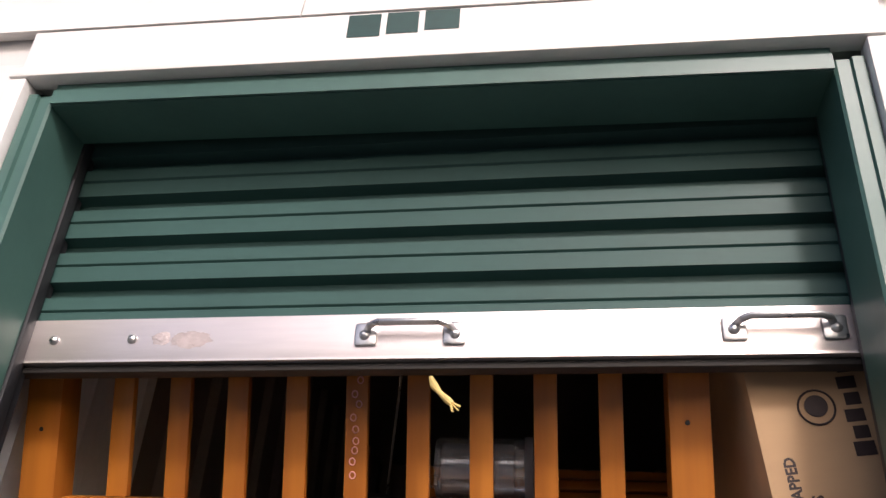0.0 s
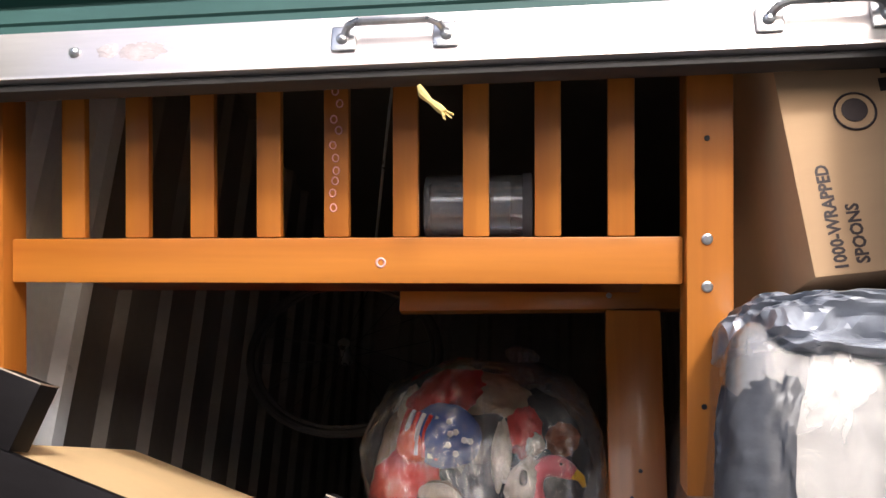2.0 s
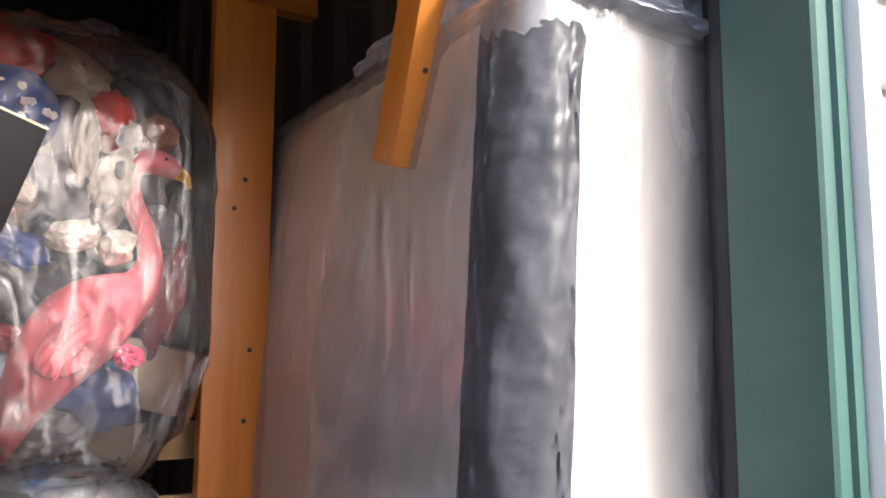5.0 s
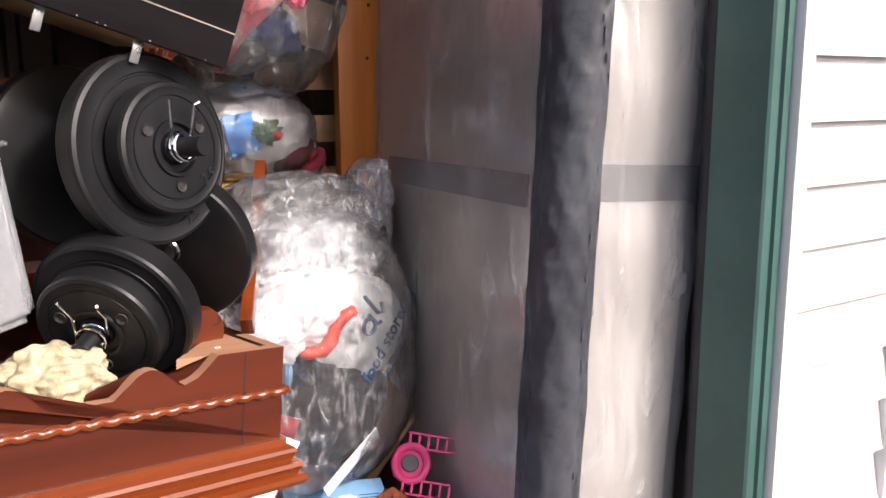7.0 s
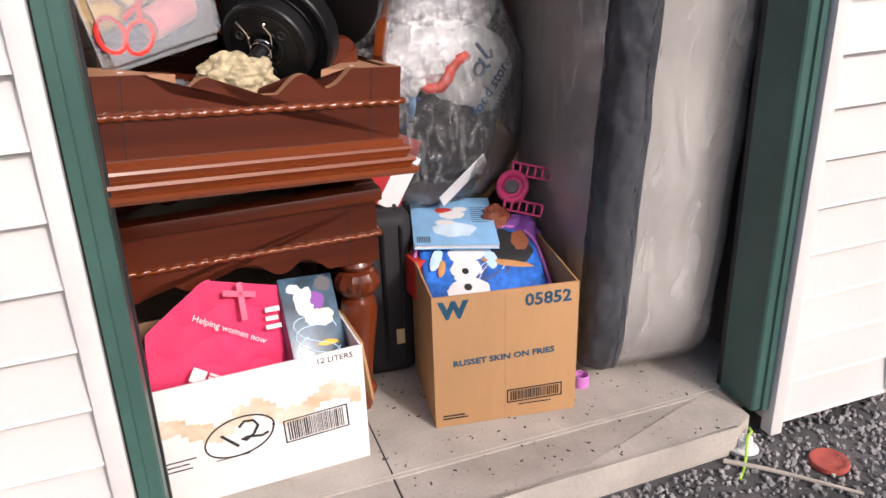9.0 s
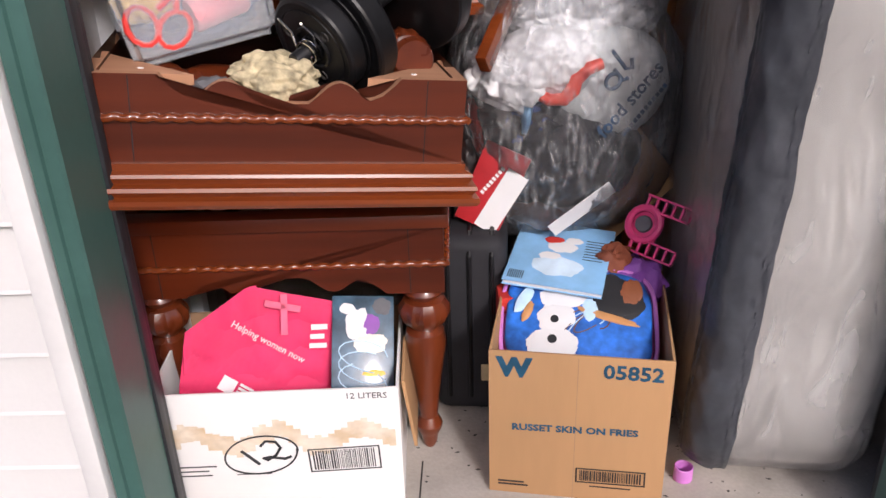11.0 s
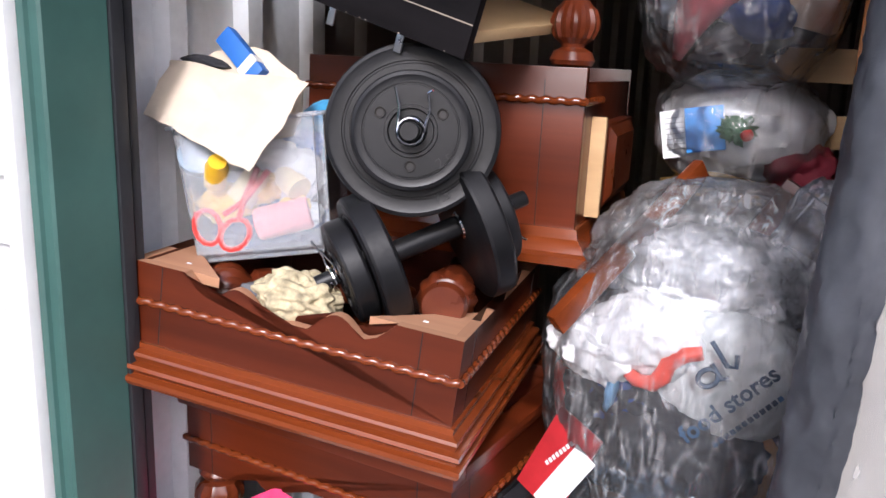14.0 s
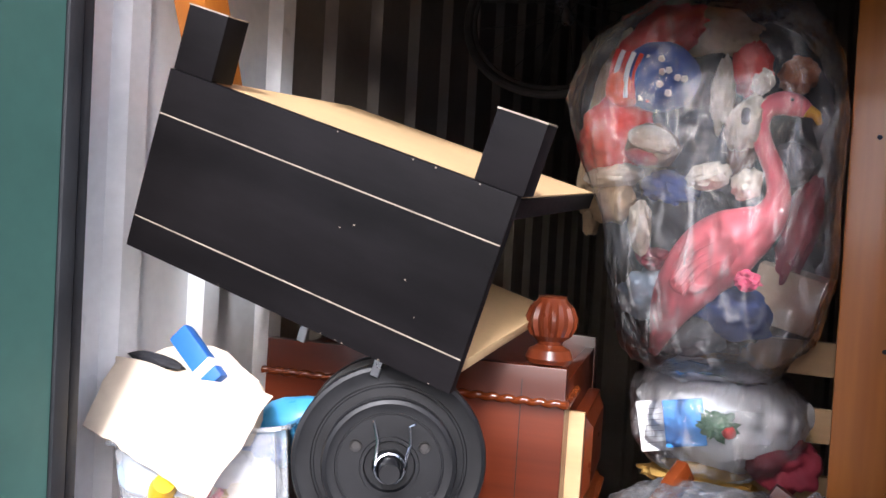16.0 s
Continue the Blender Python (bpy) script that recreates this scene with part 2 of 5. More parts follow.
# The goods are laid out on plans of their own; these set each plan into the doorway.
STACK = Matrix(((0.9852, -0.0261, 0.0097, 0.0004), (0.0478, 1.022, 0.0135, -0.0529), (-0.0036, -0.0192, 0.9798, -0.0444), (0, 0, 0, 1)))
FLOOR = Matrix(((0.9852, -0.0261, 0, 0.0004), (0.0478, 1.022, 0, -0.0529), (0, 0, 0.885, 0), (0, 0, 0, 1)))
LOFT = Matrix(((0.978, -0.0059, -0.0044, 0.0155), (0.0167, 0.9355, -0.0913, 0.1892), (0.0129, 0.0568, 0.9612, -0.0555), (0, 0, 0, 1)))
plan = Matrix()


def thing(name, label, category, at=None, group="", kind=""):
    ob = new(name)
    ob.empty_display_size = 0.05
    ob.matrix_basis = plan @ (at or Matrix())
    return tagged(ob, label, category, group, kind)


def block(x0, x1, y0, y1, z0, z1, bevel=0.0, seg=2):
    bm = bmesh.new()
    bmesh.ops.create_cube(bm, size=1.0, matrix=Matrix.Translation(((x0 + x1) / 2, (y0 + y1) / 2, (z0 + z1) / 2)) @ Matrix.Diagonal((x1 - x0, y1 - y0, z1 - z0, 1)))
    if bevel:
        bmesh.ops.bevel(bm, geom=bm.edges[:], offset=bevel, segments=seg, affect="EDGES", profile=0.6)
    return bm


def join(*bms):
    out = bmesh.new()
    for b in bms:
        me = bpy.data.meshes.new("tmp")
        b.to_mesh(me)
        b.free()
        out.from_mesh(me)
        bpy.data.meshes.remove(me)
    return out


def moved(bm, m):
    bmesh.ops.transform(bm, matrix=m, verts=bm.verts)
    return bm


def lathe(profile, n=24, flute=0, depth=0.0, band=(0, 0)):
    """A turned body about z: profile rows of (radius, height); flute cuts ribs between two heights."""
    bm = bmesh.new()
    rings = []
    for r, z in profile:
        ring = []
        for i in range(n):
            a = 2 * math.pi * i / n
            k = 1 - depth * (0.5 - 0.5 * math.cos(a * flute)) if flute and band[0] <= z <= band[1] else 1
            ring.append(bm.verts.new((r * k * math.cos(a), r * k * math.sin(a), z)))
        rings.append(ring)
    for a, b in zip(rings, rings[1:]):
        for i in range(n):
            bm.faces.new((a[i], a[(i + 1) % n], b[(i + 1) % n], b[i]))
    bm.faces.new(rings[0][::-1])
    bm.faces.new(rings[-1])
    return bm


def tube(points, r, n=8, closed=False):
    """A round bar through a row of points."""
    bm = bmesh.new()
    pts = [Vector(p) for p in points]
    rings = []
    for i, p in enumerate(pts):
        a = pts[i - 1] if i or closed else p
        b = pts[(i + 1) % len(pts)] if i < len(pts) - 1 or closed else p
        d = (b - a).normalized()
        s = d.orthogonal().normalized() if not rings else (last - d * last.dot(d)).normalized()
        last = s
        t = d.cross(s)
        rad = r(i / (len(pts) - 1)) if callable(r) else r
        rings.append([bm.verts.new(p + rad * (math.cos(2 * math.pi * k / n) * s + math.sin(2 * math.pi * k / n) * t)) for k in range(n)])
    m = len(rings)
    for i in range(m if closed else m - 1):
        a, b = rings[i], rings[(i + 1) % m]
        for k in range(n):
            bm.faces.new((a[k], a[(k + 1) % n], b[(k + 1) % n], b[k]))
    if not closed:
        bm.faces.new(rings[0][::-1])
        bm.faces.new(rings[-1])
    return bm


def plate(outline, thick, axis="y"):
    """A flat board: outline of (u, v), thickness along the third axis from 0."""
    bm = bmesh.new()
    make = {"y": lambda u, v, w: (u, w, v), "z": lambda u, v, w: (u, v, w), "x": lambda u, v, w: (w, u, v)}[axis]
    a = [bm.verts.new(make(u, v, 0)) for u, v in outline]
    b = [bm.verts.new(make(u, v, thick)) for u, v in outline]
    bm.faces.new(a)
    bm.faces.new(b[::-1])
    for i in range(len(a)):
        j = (i + 1) % len(a)
        bm.faces.new((a[i], a[j], b[j], b[i]))
    bmesh.ops.triangulate(bm, faces=[f for f in bm.faces if len(f.verts) > 4])
    return bm


def lump(sx, sy, sz, rough=0.2, freq=2.2, seed=0.0, sub=4, sharp=1.0, ridge=0.0, flat=None):
    """A soft, uneven body: a ball drawn out to half sizes sx, sy, sz and pushed in and out by noise."""
    bm = bmesh.new()
    bmesh.ops.create_icosphere(bm, subdivisions=sub, radius=1.0)
    off = Vector((seed * 3.1, seed * 1.7, seed * 2.3))
    for v in bm.verts:
        d = v.co.normalized()
        k = 1 + rough * noise.noise(d * freq + off) + rough * 0.5 * noise.noise(d * freq * 2.3 + off)
        if ridge:
            k += ridge * (0.5 - abs(noise.noise(d * freq * 2.6 + off * 2)))
        q = Vector([math.copysign(abs(c) ** sharp, c) for c in d]) * k
        v.co = Vector((q.x * sx, q.y * sy, q.z * sz))
        if flat is not None and v.co.z < flat:
            v.co.z = flat + (v.co.z - flat) * 0.1
    return bm


def letters(text, size, mat, parent, at, name="lettering", bold=0.0, wide=1.0):
    """Words in the built-in font as a thin mesh; at: pose of the middle of the text, facing local z."""
    cu = bpy.data.curves.new(name, "FONT")
    cu.body, cu.size, cu.align_x, cu.align_y, cu.extrude, cu.offset, cu.resolution_u = text, size, "CENTER", "CENTER", 0.0003, bold, 2
    tmp = bpy.data.objects.new(name, cu)
    scene.collection.objects.link(tmp)
    me = bpy.data.meshes.new_from_object(tmp.evaluated_get(bpy.context.evaluated_depsgraph_get()))
    bpy.data.objects.remove(tmp)
    me.name = name
    me.materials.clear()
    me.materials.append(mat)
    ob = new(name, me)
    ob.matrix_basis = at @ Matrix.Diagonal((wide, 1, 1, 1))
    ob.parent = parent
    return ob


def bars(rows, mat, parent, at, name="print"):
    """Flat printed bars (u0, u1, v0, v1) on a face whose local z looks out."""
    bms = [block(u0, u1, v0, v1, 0, 0.0005) for u0, u1, v0, v1 in rows]
    ob = new(name, mesh_of(join(*bms), name, mat))
    ob.matrix_basis = at
    ob.parent = parent
    if name in ("small_print", "barcode"):
        ob["kind"] = "stuff"
    return ob


FRONT = pose(0, 0, 0, 90, 0, 0)  # a sheet that faces -y


# ---- structure ----
def structure(name, bm, mat, label, category, smooth=35.0):
    ob = part(name, bm, mat, None, label, smooth)
    return tagged(ob, label, category, "", "structure")


W = 0.605  # half the clear opening
TOP = 2.422
# ground: asphalt sheet to the horizon
bm = bmesh.new()
bmesh.ops.create_grid(bm, x_segments=2, y_segments=2, size=300)
structure("ground", moved(bm, pose(0, -100, -0.075)), ASPHALT, "grey asphalt drive with loose stones in it", "ground")
# concrete slab with its worn front lip
bm = plate([(-0.70, -0.048), (0.06, -0.042), (0.545, -0.030), (0.598, -0.004), (0.598, 0.105), (-0.70, 0.105)], -0.16, "z")
bmesh.ops.bevel(bm, geom=[e for e in bm.edges if e.calc_length() > 0.3], offset=0.008, segments=2, affect="EDGES")
slab = structure("pavement", moved(bm, pose(0, 0, -0.006)), CONCRETE, "worn pale concrete door sill with a chipped edge", "sill")
floor = structure("floor", plate([(-0.8, 0.106), (0.8, 0.106), (0.8, 3.2), (-0.8, 3.2)], -0.15, "z"), CONCRETE, "bare grey concrete floor with dirt on it", "floor")
part("joint", join(tube([(-0.196, -0.046, -0.0075), (-0.194, 0.03, -0.0065), (-0.193, 0.079, -0.0065), (-0.192, 0.106, -0.0065)], 0.0024, 6), tube([(-0.192, 0.107, -0.001), (-0.188, 0.30, -0.001)], 0.0022, 6)), RUBBER, slab, "dirty joint across the sill")
structure("pavement_side", block(0.99, 3.2, 0.02, 0.6, -0.16, 0.03, 0.006), CONCRETE, "concrete sill under the neighbouring green door", "sill")


def ribbed(length, height, pitch=0.19, rib=0.045, deep=0.022):
    """Ribbed wall sheet in the xz plane, ribs standing proud towards -y."""
    pts, u = [], 0.0
    while u < length:
        for du, d in ((0, 0), (pitch - rib - 0.03, 0), (pitch - rib - 0.012, -deep), (pitch - 0.018, -deep)):
            if u + du <= length:
                pts.append((u + du, d))
        u += pitch
    pts.append((length, 0))
    bm = bmesh.new()
    rows = [[bm.verts.new((x, y + s, z)) for x, y in pts] for s, z in ((0, 0), (0, height))]
    back = [[bm.verts.new((x, 0.03, z)) for x, y in pts] for z in (0, height)]
    for i in range(len(pts) - 1):
        bm.faces.new((rows[0][i], rows[0][i + 1], rows[1][i + 1], rows[1][i]))
        bm.faces.new((back[0][i + 1], back[0][i], back[1][i], back[1][i + 1]))
        bm.faces.new((rows[1][i], rows[1][i + 1], back[1][i + 1], back[1][i]))
        bm.faces.new((rows[0][i + 1], rows[0][i], back[0][i], back[0][i + 1]))
    return bm


# One wall in two sheets: light near the door, shade-dark further in.
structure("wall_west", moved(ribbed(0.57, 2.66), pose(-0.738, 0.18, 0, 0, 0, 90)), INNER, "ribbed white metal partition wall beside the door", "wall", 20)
structure("wall_west_rear", moved(ribbed(2.42, 2.66), pose(-0.738, 0.752, 0, 0, 0, 90)), INNER_DIM, "ribbed metal partition wall further in, darkened to brownish for the shade", "wall", 20)
structure("wall_east", moved(ribbed(3.0, 2.66), pose(0.735, 3.16, 0, 0, 0, -90)), INNER_DIM, "ribbed pale metal partition wall behind the mattress, its colour dimmed for shade", "wall", 20)
structure("wall_north", moved(ribbed(1.7, 2.66), pose(-0.85, 3.12, 0)), INNER_DIM, "ribbed pale metal back wall, its colour dimmed for the dark", "wall", 20)
structure("ceiling", block(-0.9, 0.9, 0.16, 3.2, 2.66, 2.7), CEIL_DIM, "plain metal roof deck, its colour dimmed for shade", "ceiling")

# outer wall core, sheathed in vinyl boards
core = structure("wall_south_core", join(block(0.665, 0.985, 0.012, 0.14, -0.05, 4.2), block(-4.0, -0.665, 0.012, 0.14, -0.05, 4.2), block(-0.665, 4.0, 0.012, 0.13, 2.48, 4.2), block(2.6, 4.0, 0.012, 0.14, -0.05, 2.6)), SIDING, "white vinyl-sided outer wall of the storage row", "wall")


def board(x0, x1, z0, height):
    """One lapped board: its foot stands proud, its head tucks under the next."""
    prof = [(0.006, height + 0.012), (-0.012, 0.005), (-0.015, 0.0), (0.002, 0.002), (0.010, 0.004), (0.011, height + 0.012)]
    bm = bmesh.new()
    a = [bm.verts.new((x0, y, z0 + z)) for y, z in prof]
    b = [bm.verts.new((x1, y, z0 + z)) for y, z in prof]
    for i in range(len(prof)):
        j = (i + 1) % len(prof)
        bm.faces.new((a[i], b[i], b[j], a[j]))
    bm.faces.new(a[::-1])
    bm.faces.new(b)
    return bm


for x0, x1 in ((0.680, 0.985), (-1.9, -0.688)):
    for i in range(25):
        part("siding_board", board(x0, x1, -0.041 + i * 0.102, 0.102), SIDING, core, smooth=0)
part("siding_board", board(-1.9, -0.205, 2.578, 0.118), SIDING, core, smooth=0)
part("siding_board", board(-0.203, 1.9, 2.578, 0.118), SIDING, core, smooth=0)
for i in range(1, 5):
    part("siding_board", board(-1.9, 1.9, 2.578 + 0.118 * i, 0.118), SIDING, core, smooth=0)
# flat board over the door that carries the number
lintel = structure("trim_lintel", block(-0.68, 0.68, -0.012, 0.01, 2.486, 2.576, 0.002), TRIM, "flat white board over the door with a dark green unit number", "trim")
for i, (u0, u1) in enumerate(((-0.120, -0.066), (-0.056, -0.004), (0.006, 0.062))):
    bars([(u0, u1, 2.524 + 0.004 * i, 2.572 + 0.001 * i)], GREEN_INK, lintel, pose(0, -0.0125, 0) @ FRONT, "number_bar")
structure("trim_side", join(block(0.648, 0.680, -0.022, 0.012, -0.065, 2.465, 0.004), block(-0.688, -0.656, -0.022, 0.012, -0.065, 2.465, 0.004), block(-0.688, 0.680, -0.026, 0.012, 2.466, 2.4855, 0.004)), TRIM, "white channel trim round the green door frame", "trim")
structure("trim_corner", block(0.985, 1.008, -0.022, 0.16, -0.03, 2.6, 0.004), TRIM, "white corner trim at the end of the siding", "trim")


# green steel door frame: two jambs and a head, folded front lip
def jamb(side):
    x = W if side > 0 else -W - 0.007
    prof = [(x, 0.107), (x, 0.004), (x + side * 0.004, 0.0), (x + side * 0.022, 0.0), (x + side * 0.024, -0.006), (x + side * 0.040, -0.006), (x + side * 0.042, 0.0), (x + side * 0.042, 0.107)]
    return moved(plate(prof, TOP + 0.02, "z"), pose(0, 0, 0.0))


structure("door_frame", join(jamb(1), jamb(-1), block(-W - 0.006, W - 0.001, 0.0, 0.105, TOP, TOP + 0.043), block(-W - 0.006, W - 0.001, -0.005, -0.001, TOP + 0.001, TOP + 0.028)), GREEN, "dark green painted steel door frame", "door frame", 20)
structure("trim_track", join(block(0.607, 0.66, 0.109, 0.125, 0, 2.44, 0.003), block(-0.66, -0.607, 0.109, 0.132, 0, 2.44, 0.003), block(0.630, 0.69, 0.130, 0.150, 0, 2.44, 0.002), block(-0.66, -0.612, 0.136, 0.152, 0, 2.44, 0.002), block(0.70, 0.79, 0.187, 0.205, 0, 2.65), block(-0.79, -0.662, 0.15, 0.17, 0, 2.65)), TRACK, "dark metal guide tracks of the roller door", "door track")
# Takes the roof deck's shade-darkened colour.
structure("wall_south_head", block(-0.75, 0.75, 0.175, 0.19, 2.43, 2.66), CEIL_DIM, "plain wall above the roller door", "wall")


def curtain(x0, x1, z0, z1, y):
    """Roller-door sheet: flat bands with a rolled step between them."""
    prof, z = [], z0
    while z < z1:
        for dz, d in ((0.0, 0.0), (0.028, 0.0), (0.031, 0.004), (0.034, 0.0), (0.056, 0.0), (0.060, 0.024), (0.080, 0.024)):
            prof.append((y + d, z + dz))
        z += 0.086
    bm = bmesh.new()
    a = [bm.verts.new((x0, yy, zz)) for yy, zz in prof]
    b = [bm.verts.new((x1, yy, zz)) for yy, zz in prof]
    c = [bm.verts.new((x0, y + 0.032, zz)) for yy, zz in prof]
    d = [bm.verts.new((x1, y + 0.032, zz)) for yy, zz in prof]
    for i in range(len(prof) - 1):
        bm.faces.new((a[i], b[i], b[i + 1], a[i + 1]))
        bm.faces.new((d[i], c[i], c[i + 1], d[i + 1]))
    return bm


door = thing("roller_door", "partly raised dark green ribbed roller door with an aluminium bottom bar", "roller door", pose(-0.003, -0.010, 2.0705, 0, -1.1, 0) @ Matrix.Diagonal((0.984, 1, 0.965, 1)) @ pose(0, 0, -2.198))
part("curtain", curtain(-0.655, 0.655, 2.222, 2.66, 0.146), GREEN_DOOR, door, smooth=15)
part("bottom_bar", join(block(-0.645, 0.645, 0.139, 0.143, 2.163, 2.234, 0.0015), block(-0.645, 0.645, 0.139, 0.172, 2.160, 2.164)), ALU, door, "stained brushed aluminium bar")
part("bottom_seal", block(-0.645, 0.645, 0.150, 0.180, 2.147, 2.1595, 0.006), RUBBER, door, "dark rubber seal")
part("smudge", moved(lump(0.030, 0.0007, 0.013, 0.5, 3.0, 4, 4), pose(-0.345, 0.1389, 2.196)), plain("brown_smudge", (0.52, 0.45, 0.43), 0.5, 0.3, 0.6), door, "brown smudge on the bar")
part("smudge", moved(lump(0.014, 0.0007, 0.010, 0.5, 3.0, 9, 4), pose(-0.392, 0.1389, 2.199)), plain("brown_smudge", (0.55, 0.48, 0.46), 0.5, 0.3, 0.6), door)
for bx in (-0.572, -0.440):
    part("bolt", moved(lathe([(0.008, 0), (0.008, 0.002), (0.006, 0.005), (0.002, 0.007)], 14), pose(bx, 0.139, 2.198, 90)), STEEL, door)
for hx in (0.0, 0.5285):
    h = part("pull_handle", join(
        block(hx - 0.083, hx - 0.050, 0.1335, 0.1385, 2.180, 2.216, 0.004), block(hx + 0.050, hx + 0.083, 0.1335, 0.1385, 2.180, 2.216, 0.004),
        tube([(hx - 0.066, 0.136, 2.203), (hx - 0.058, 0.120, 2.206), (hx - 0.046, 0.116, 2.209), (hx + 0.046, 0.116, 2.209), (hx + 0.058, 0.120, 2.206), (hx + 0.066, 0.136, 2.203)], 0.0055, 10)), STEEL, door, "zinc-plated pull handle")
    for s in (-0.068, 0.068):
        part("bolt", moved(lathe([(0.008, 0), (0.008, 0.002), (0.006, 0.005), (0.002, 0.007)], 14), pose(hx + s, 0.1335, 2.196, 90)), STEEL, h)
random.seed(4)
rp = part("pull_rope", join(tube([(0.03, 0.165, 2.14), (0.036, 0.16, 2.125), (0.046, 0.155, 2.112), (0.058, 0.152, 2.100), (0.066, 0.15, 2.092)], lambda s: 0.0035 + 0.003 * math.sin(s * 7) ** 2, 8),
    *[tube([(0.06, 0.151, 2.098), (0.07 + random.uniform(-0.006, 0.008), 0.15 + random.uniform(-0.006, 0.006), 2.088 + random.uniform(-0.012, 0.006))], 0.0012, 5) for i in range(9)]), ROPE, door, "frayed end of a yellow pull rope")

# neighbouring door, and an unseen building added opposite that blocks the lowest sky
nd = thing("roller_door", "closed green ribbed roller door of the next unit", "roller door")
part("curtain", curtain(1.002, 2.56, 0.075, 2.56, 0.12), GREEN_DOOR, nd, smooth=15)
part("bottom_bar", block(1.002, 2.56, 0.105, 0.14, 0.03, 0.075, 0.002), ALU, nd)
opp = thing("assumed_building", "long white storage building, unseen, added across the drive", "building", pose(0, -14.0, -0.07))
part("wall", block(-40, 40, -6, 0, 0, 3.12), SIDING, opp)
part("roof", plate([(-6.3, 3.12), (0.25, 3.12), (-3.0, 3.7)], 80.6, "x"), GREEN, opp).matrix_basis = pose(-40.3, 0, 0)
for i in range(8):
    part("door", moved(curtain(-7.0 + i * 1.9, -5.6 + i * 1.9, 0.02, 2.3, -0.01), pose(0, 0.004, 0, 0, 0, 0)), GREEN_DOOR, opp, smooth=15)


# ---- mattress leaning on the east wall, in clear wrap ----
def rounded(x0, x1, y0, y1, z0, z1, r, seg=5, wave=0.0, cuts=10):
    bm = block(x0, x1, y0, y1, z0, z1)
    bmesh.ops.bevel(bm, geom=bm.edges[:], offset=r, segments=seg, affect="EDGES", profile=0.5)
    long = [e for e in bm.edges if e.calc_length() > 0.3]
    bmesh.ops.subdivide_edges(bm, edges=long, cuts=cuts, use_grid_fill=True)
    if wave:
        for v in bm.verts:
            v.co += Vector((noise.noise(v.co * 6), noise.noise(v.co * 6 + Vector((9, 0, 0))), 0.3 * noise.noise(v.co * 6 + Vector((0, 9, 0))))) * wave
    return bm


plan = Matrix.Diagonal((1, 1, 0.94, 1))
MAT = pose(0.316, 0.190, 0.0, 0, 3.2, -2.5)
mattress = thing("mattress", "upright white mattress in clear plastic wrap with black tape", "mattress", MAT)


def rounded_foot(bm):
    """Draws the front edge back towards the foot, as a soft mattress corner stands."""
    for v in bm.verts:
        k = max(0.0, 1 - v.co.z / 0.17)
        v.co.y += 0.10 * k ** 2 * max(0.0, 1 - v.co.y / 0.5)
        v.co.x += 0.03 * k ** 2 * (1 if v.co.x < 0.1 else -0.6)
    return bm


part("core", rounded_foot(rounded(0.0, 0.295, 0.0, 0.96, 0.035, 1.83, 0.045, 5, 0.004)), TICK, mattress, "off-white quilted ticking")
part("side_panel", rounded_foot(rounded(-0.006, 0.06, 0.06, 0.93, 0.06, 1.80, 0.028, 4, 0.003)), TICK_SIDE, mattress, "grey-brown panel under the plastic")


def tape_strip(pts, width_axis, lo, hi, thick=0.003, n=40, wob=0.004):
    """A tape laid along points, spread along one axis, with an uneven edge."""
    bm = bmesh.new()
    rows = []
    P3 = [Vector(p) for p in pts]
    fine = []
    for a, b in zip(P3, P3[1:]):
        k = max(1, int((b - a).length / 0.03))
        fine += [a.lerp(b, i / k) for i in range(k)]
    fine.append(P3[-1])
    ax = Vector(width_axis)
    for i, p in enumerate(fine):
        w0 = lo + wob * noise.noise(p * 9 + Vector((1, 2, 3)))
        w1 = hi + wob * noise.noise(p * 9 + Vector((5, 2, 3)))
        rows.append([bm.verts.new(p + ax * (w0 + (w1 - w0) * j / 4) + Vector((0, 0, 0))) for j in range(5)])
    for a, b in zip(rows, rows[1:]):
        for j in range(4):
            bm.faces.new((a[j], a[j + 1], b[j + 1], b[j]))
    for v in bm.verts:
        v.co += Vector((1, 1, 0)) * 0.0025 * noise.noise(v.co * 22)
    bmesh.ops.solidify(bm, geom=bm.faces[:], thickness=thick)
    return bm


# black border tape runs up the front corner, round the top and down to the foot
def corner_tape():
    """Loose black film round the rounded front corner of the mattress, creased along and across."""
    bm = bmesh.new()
    rows, n, m = [], 260, 26
    for i in range(n):
        z = 0.06 + (1.80 - 0.06) * i / (n - 1)
        row = []
        wob = 0.008 * noise.noise(Vector((0, 0, z * 7)))
        for j in range(m):
            s = j / (m - 1)
            if s < 0.35:
                x, y = -0.023, 0.062 + wob - s / 0.35 * (0.032 + wob)
            elif s < 0.75:
                a = (s - 0.35) / 0.40 * math.pi / 2
                x, y = -0.023 + 0.049 * (1 - math.cos(a)), 0.030 - 0.055 * math.sin(a)
            else:
                x, y = 0.026 + (s - 0.75) / 0.25 * (0.022 + wob), -0.025
            k = 0.002 * noise.noise(Vector((s * 6, z * 10, 3)))
            for q, high in ((Vector((s * 5 + z * 9, z * 4, 8)), 0.0024), (Vector((s * 9 - z * 16, z * 11, 2)), 0.0020), (Vector((s * 7, z * 34, 5)), 0.0012)):
                k += high * max(0.0, 1 - abs(noise.noise(q)) * 5)
            pull = 0.02 * max(0, (z - 1.70) / 0.1) ** 2
            row.append(bm.verts.new((x - k + pull, y - k + pull, z)))
        rows.append(row)
    for a, b in zip(rows, rows[1:]):
        for j in range(m - 1):
            bm.faces.new((a[j], a[j + 1], b[j + 1], b[j]))
    bmesh.ops.solidify(bm, geom=bm.faces[:], thickness=0.002)
    return bm


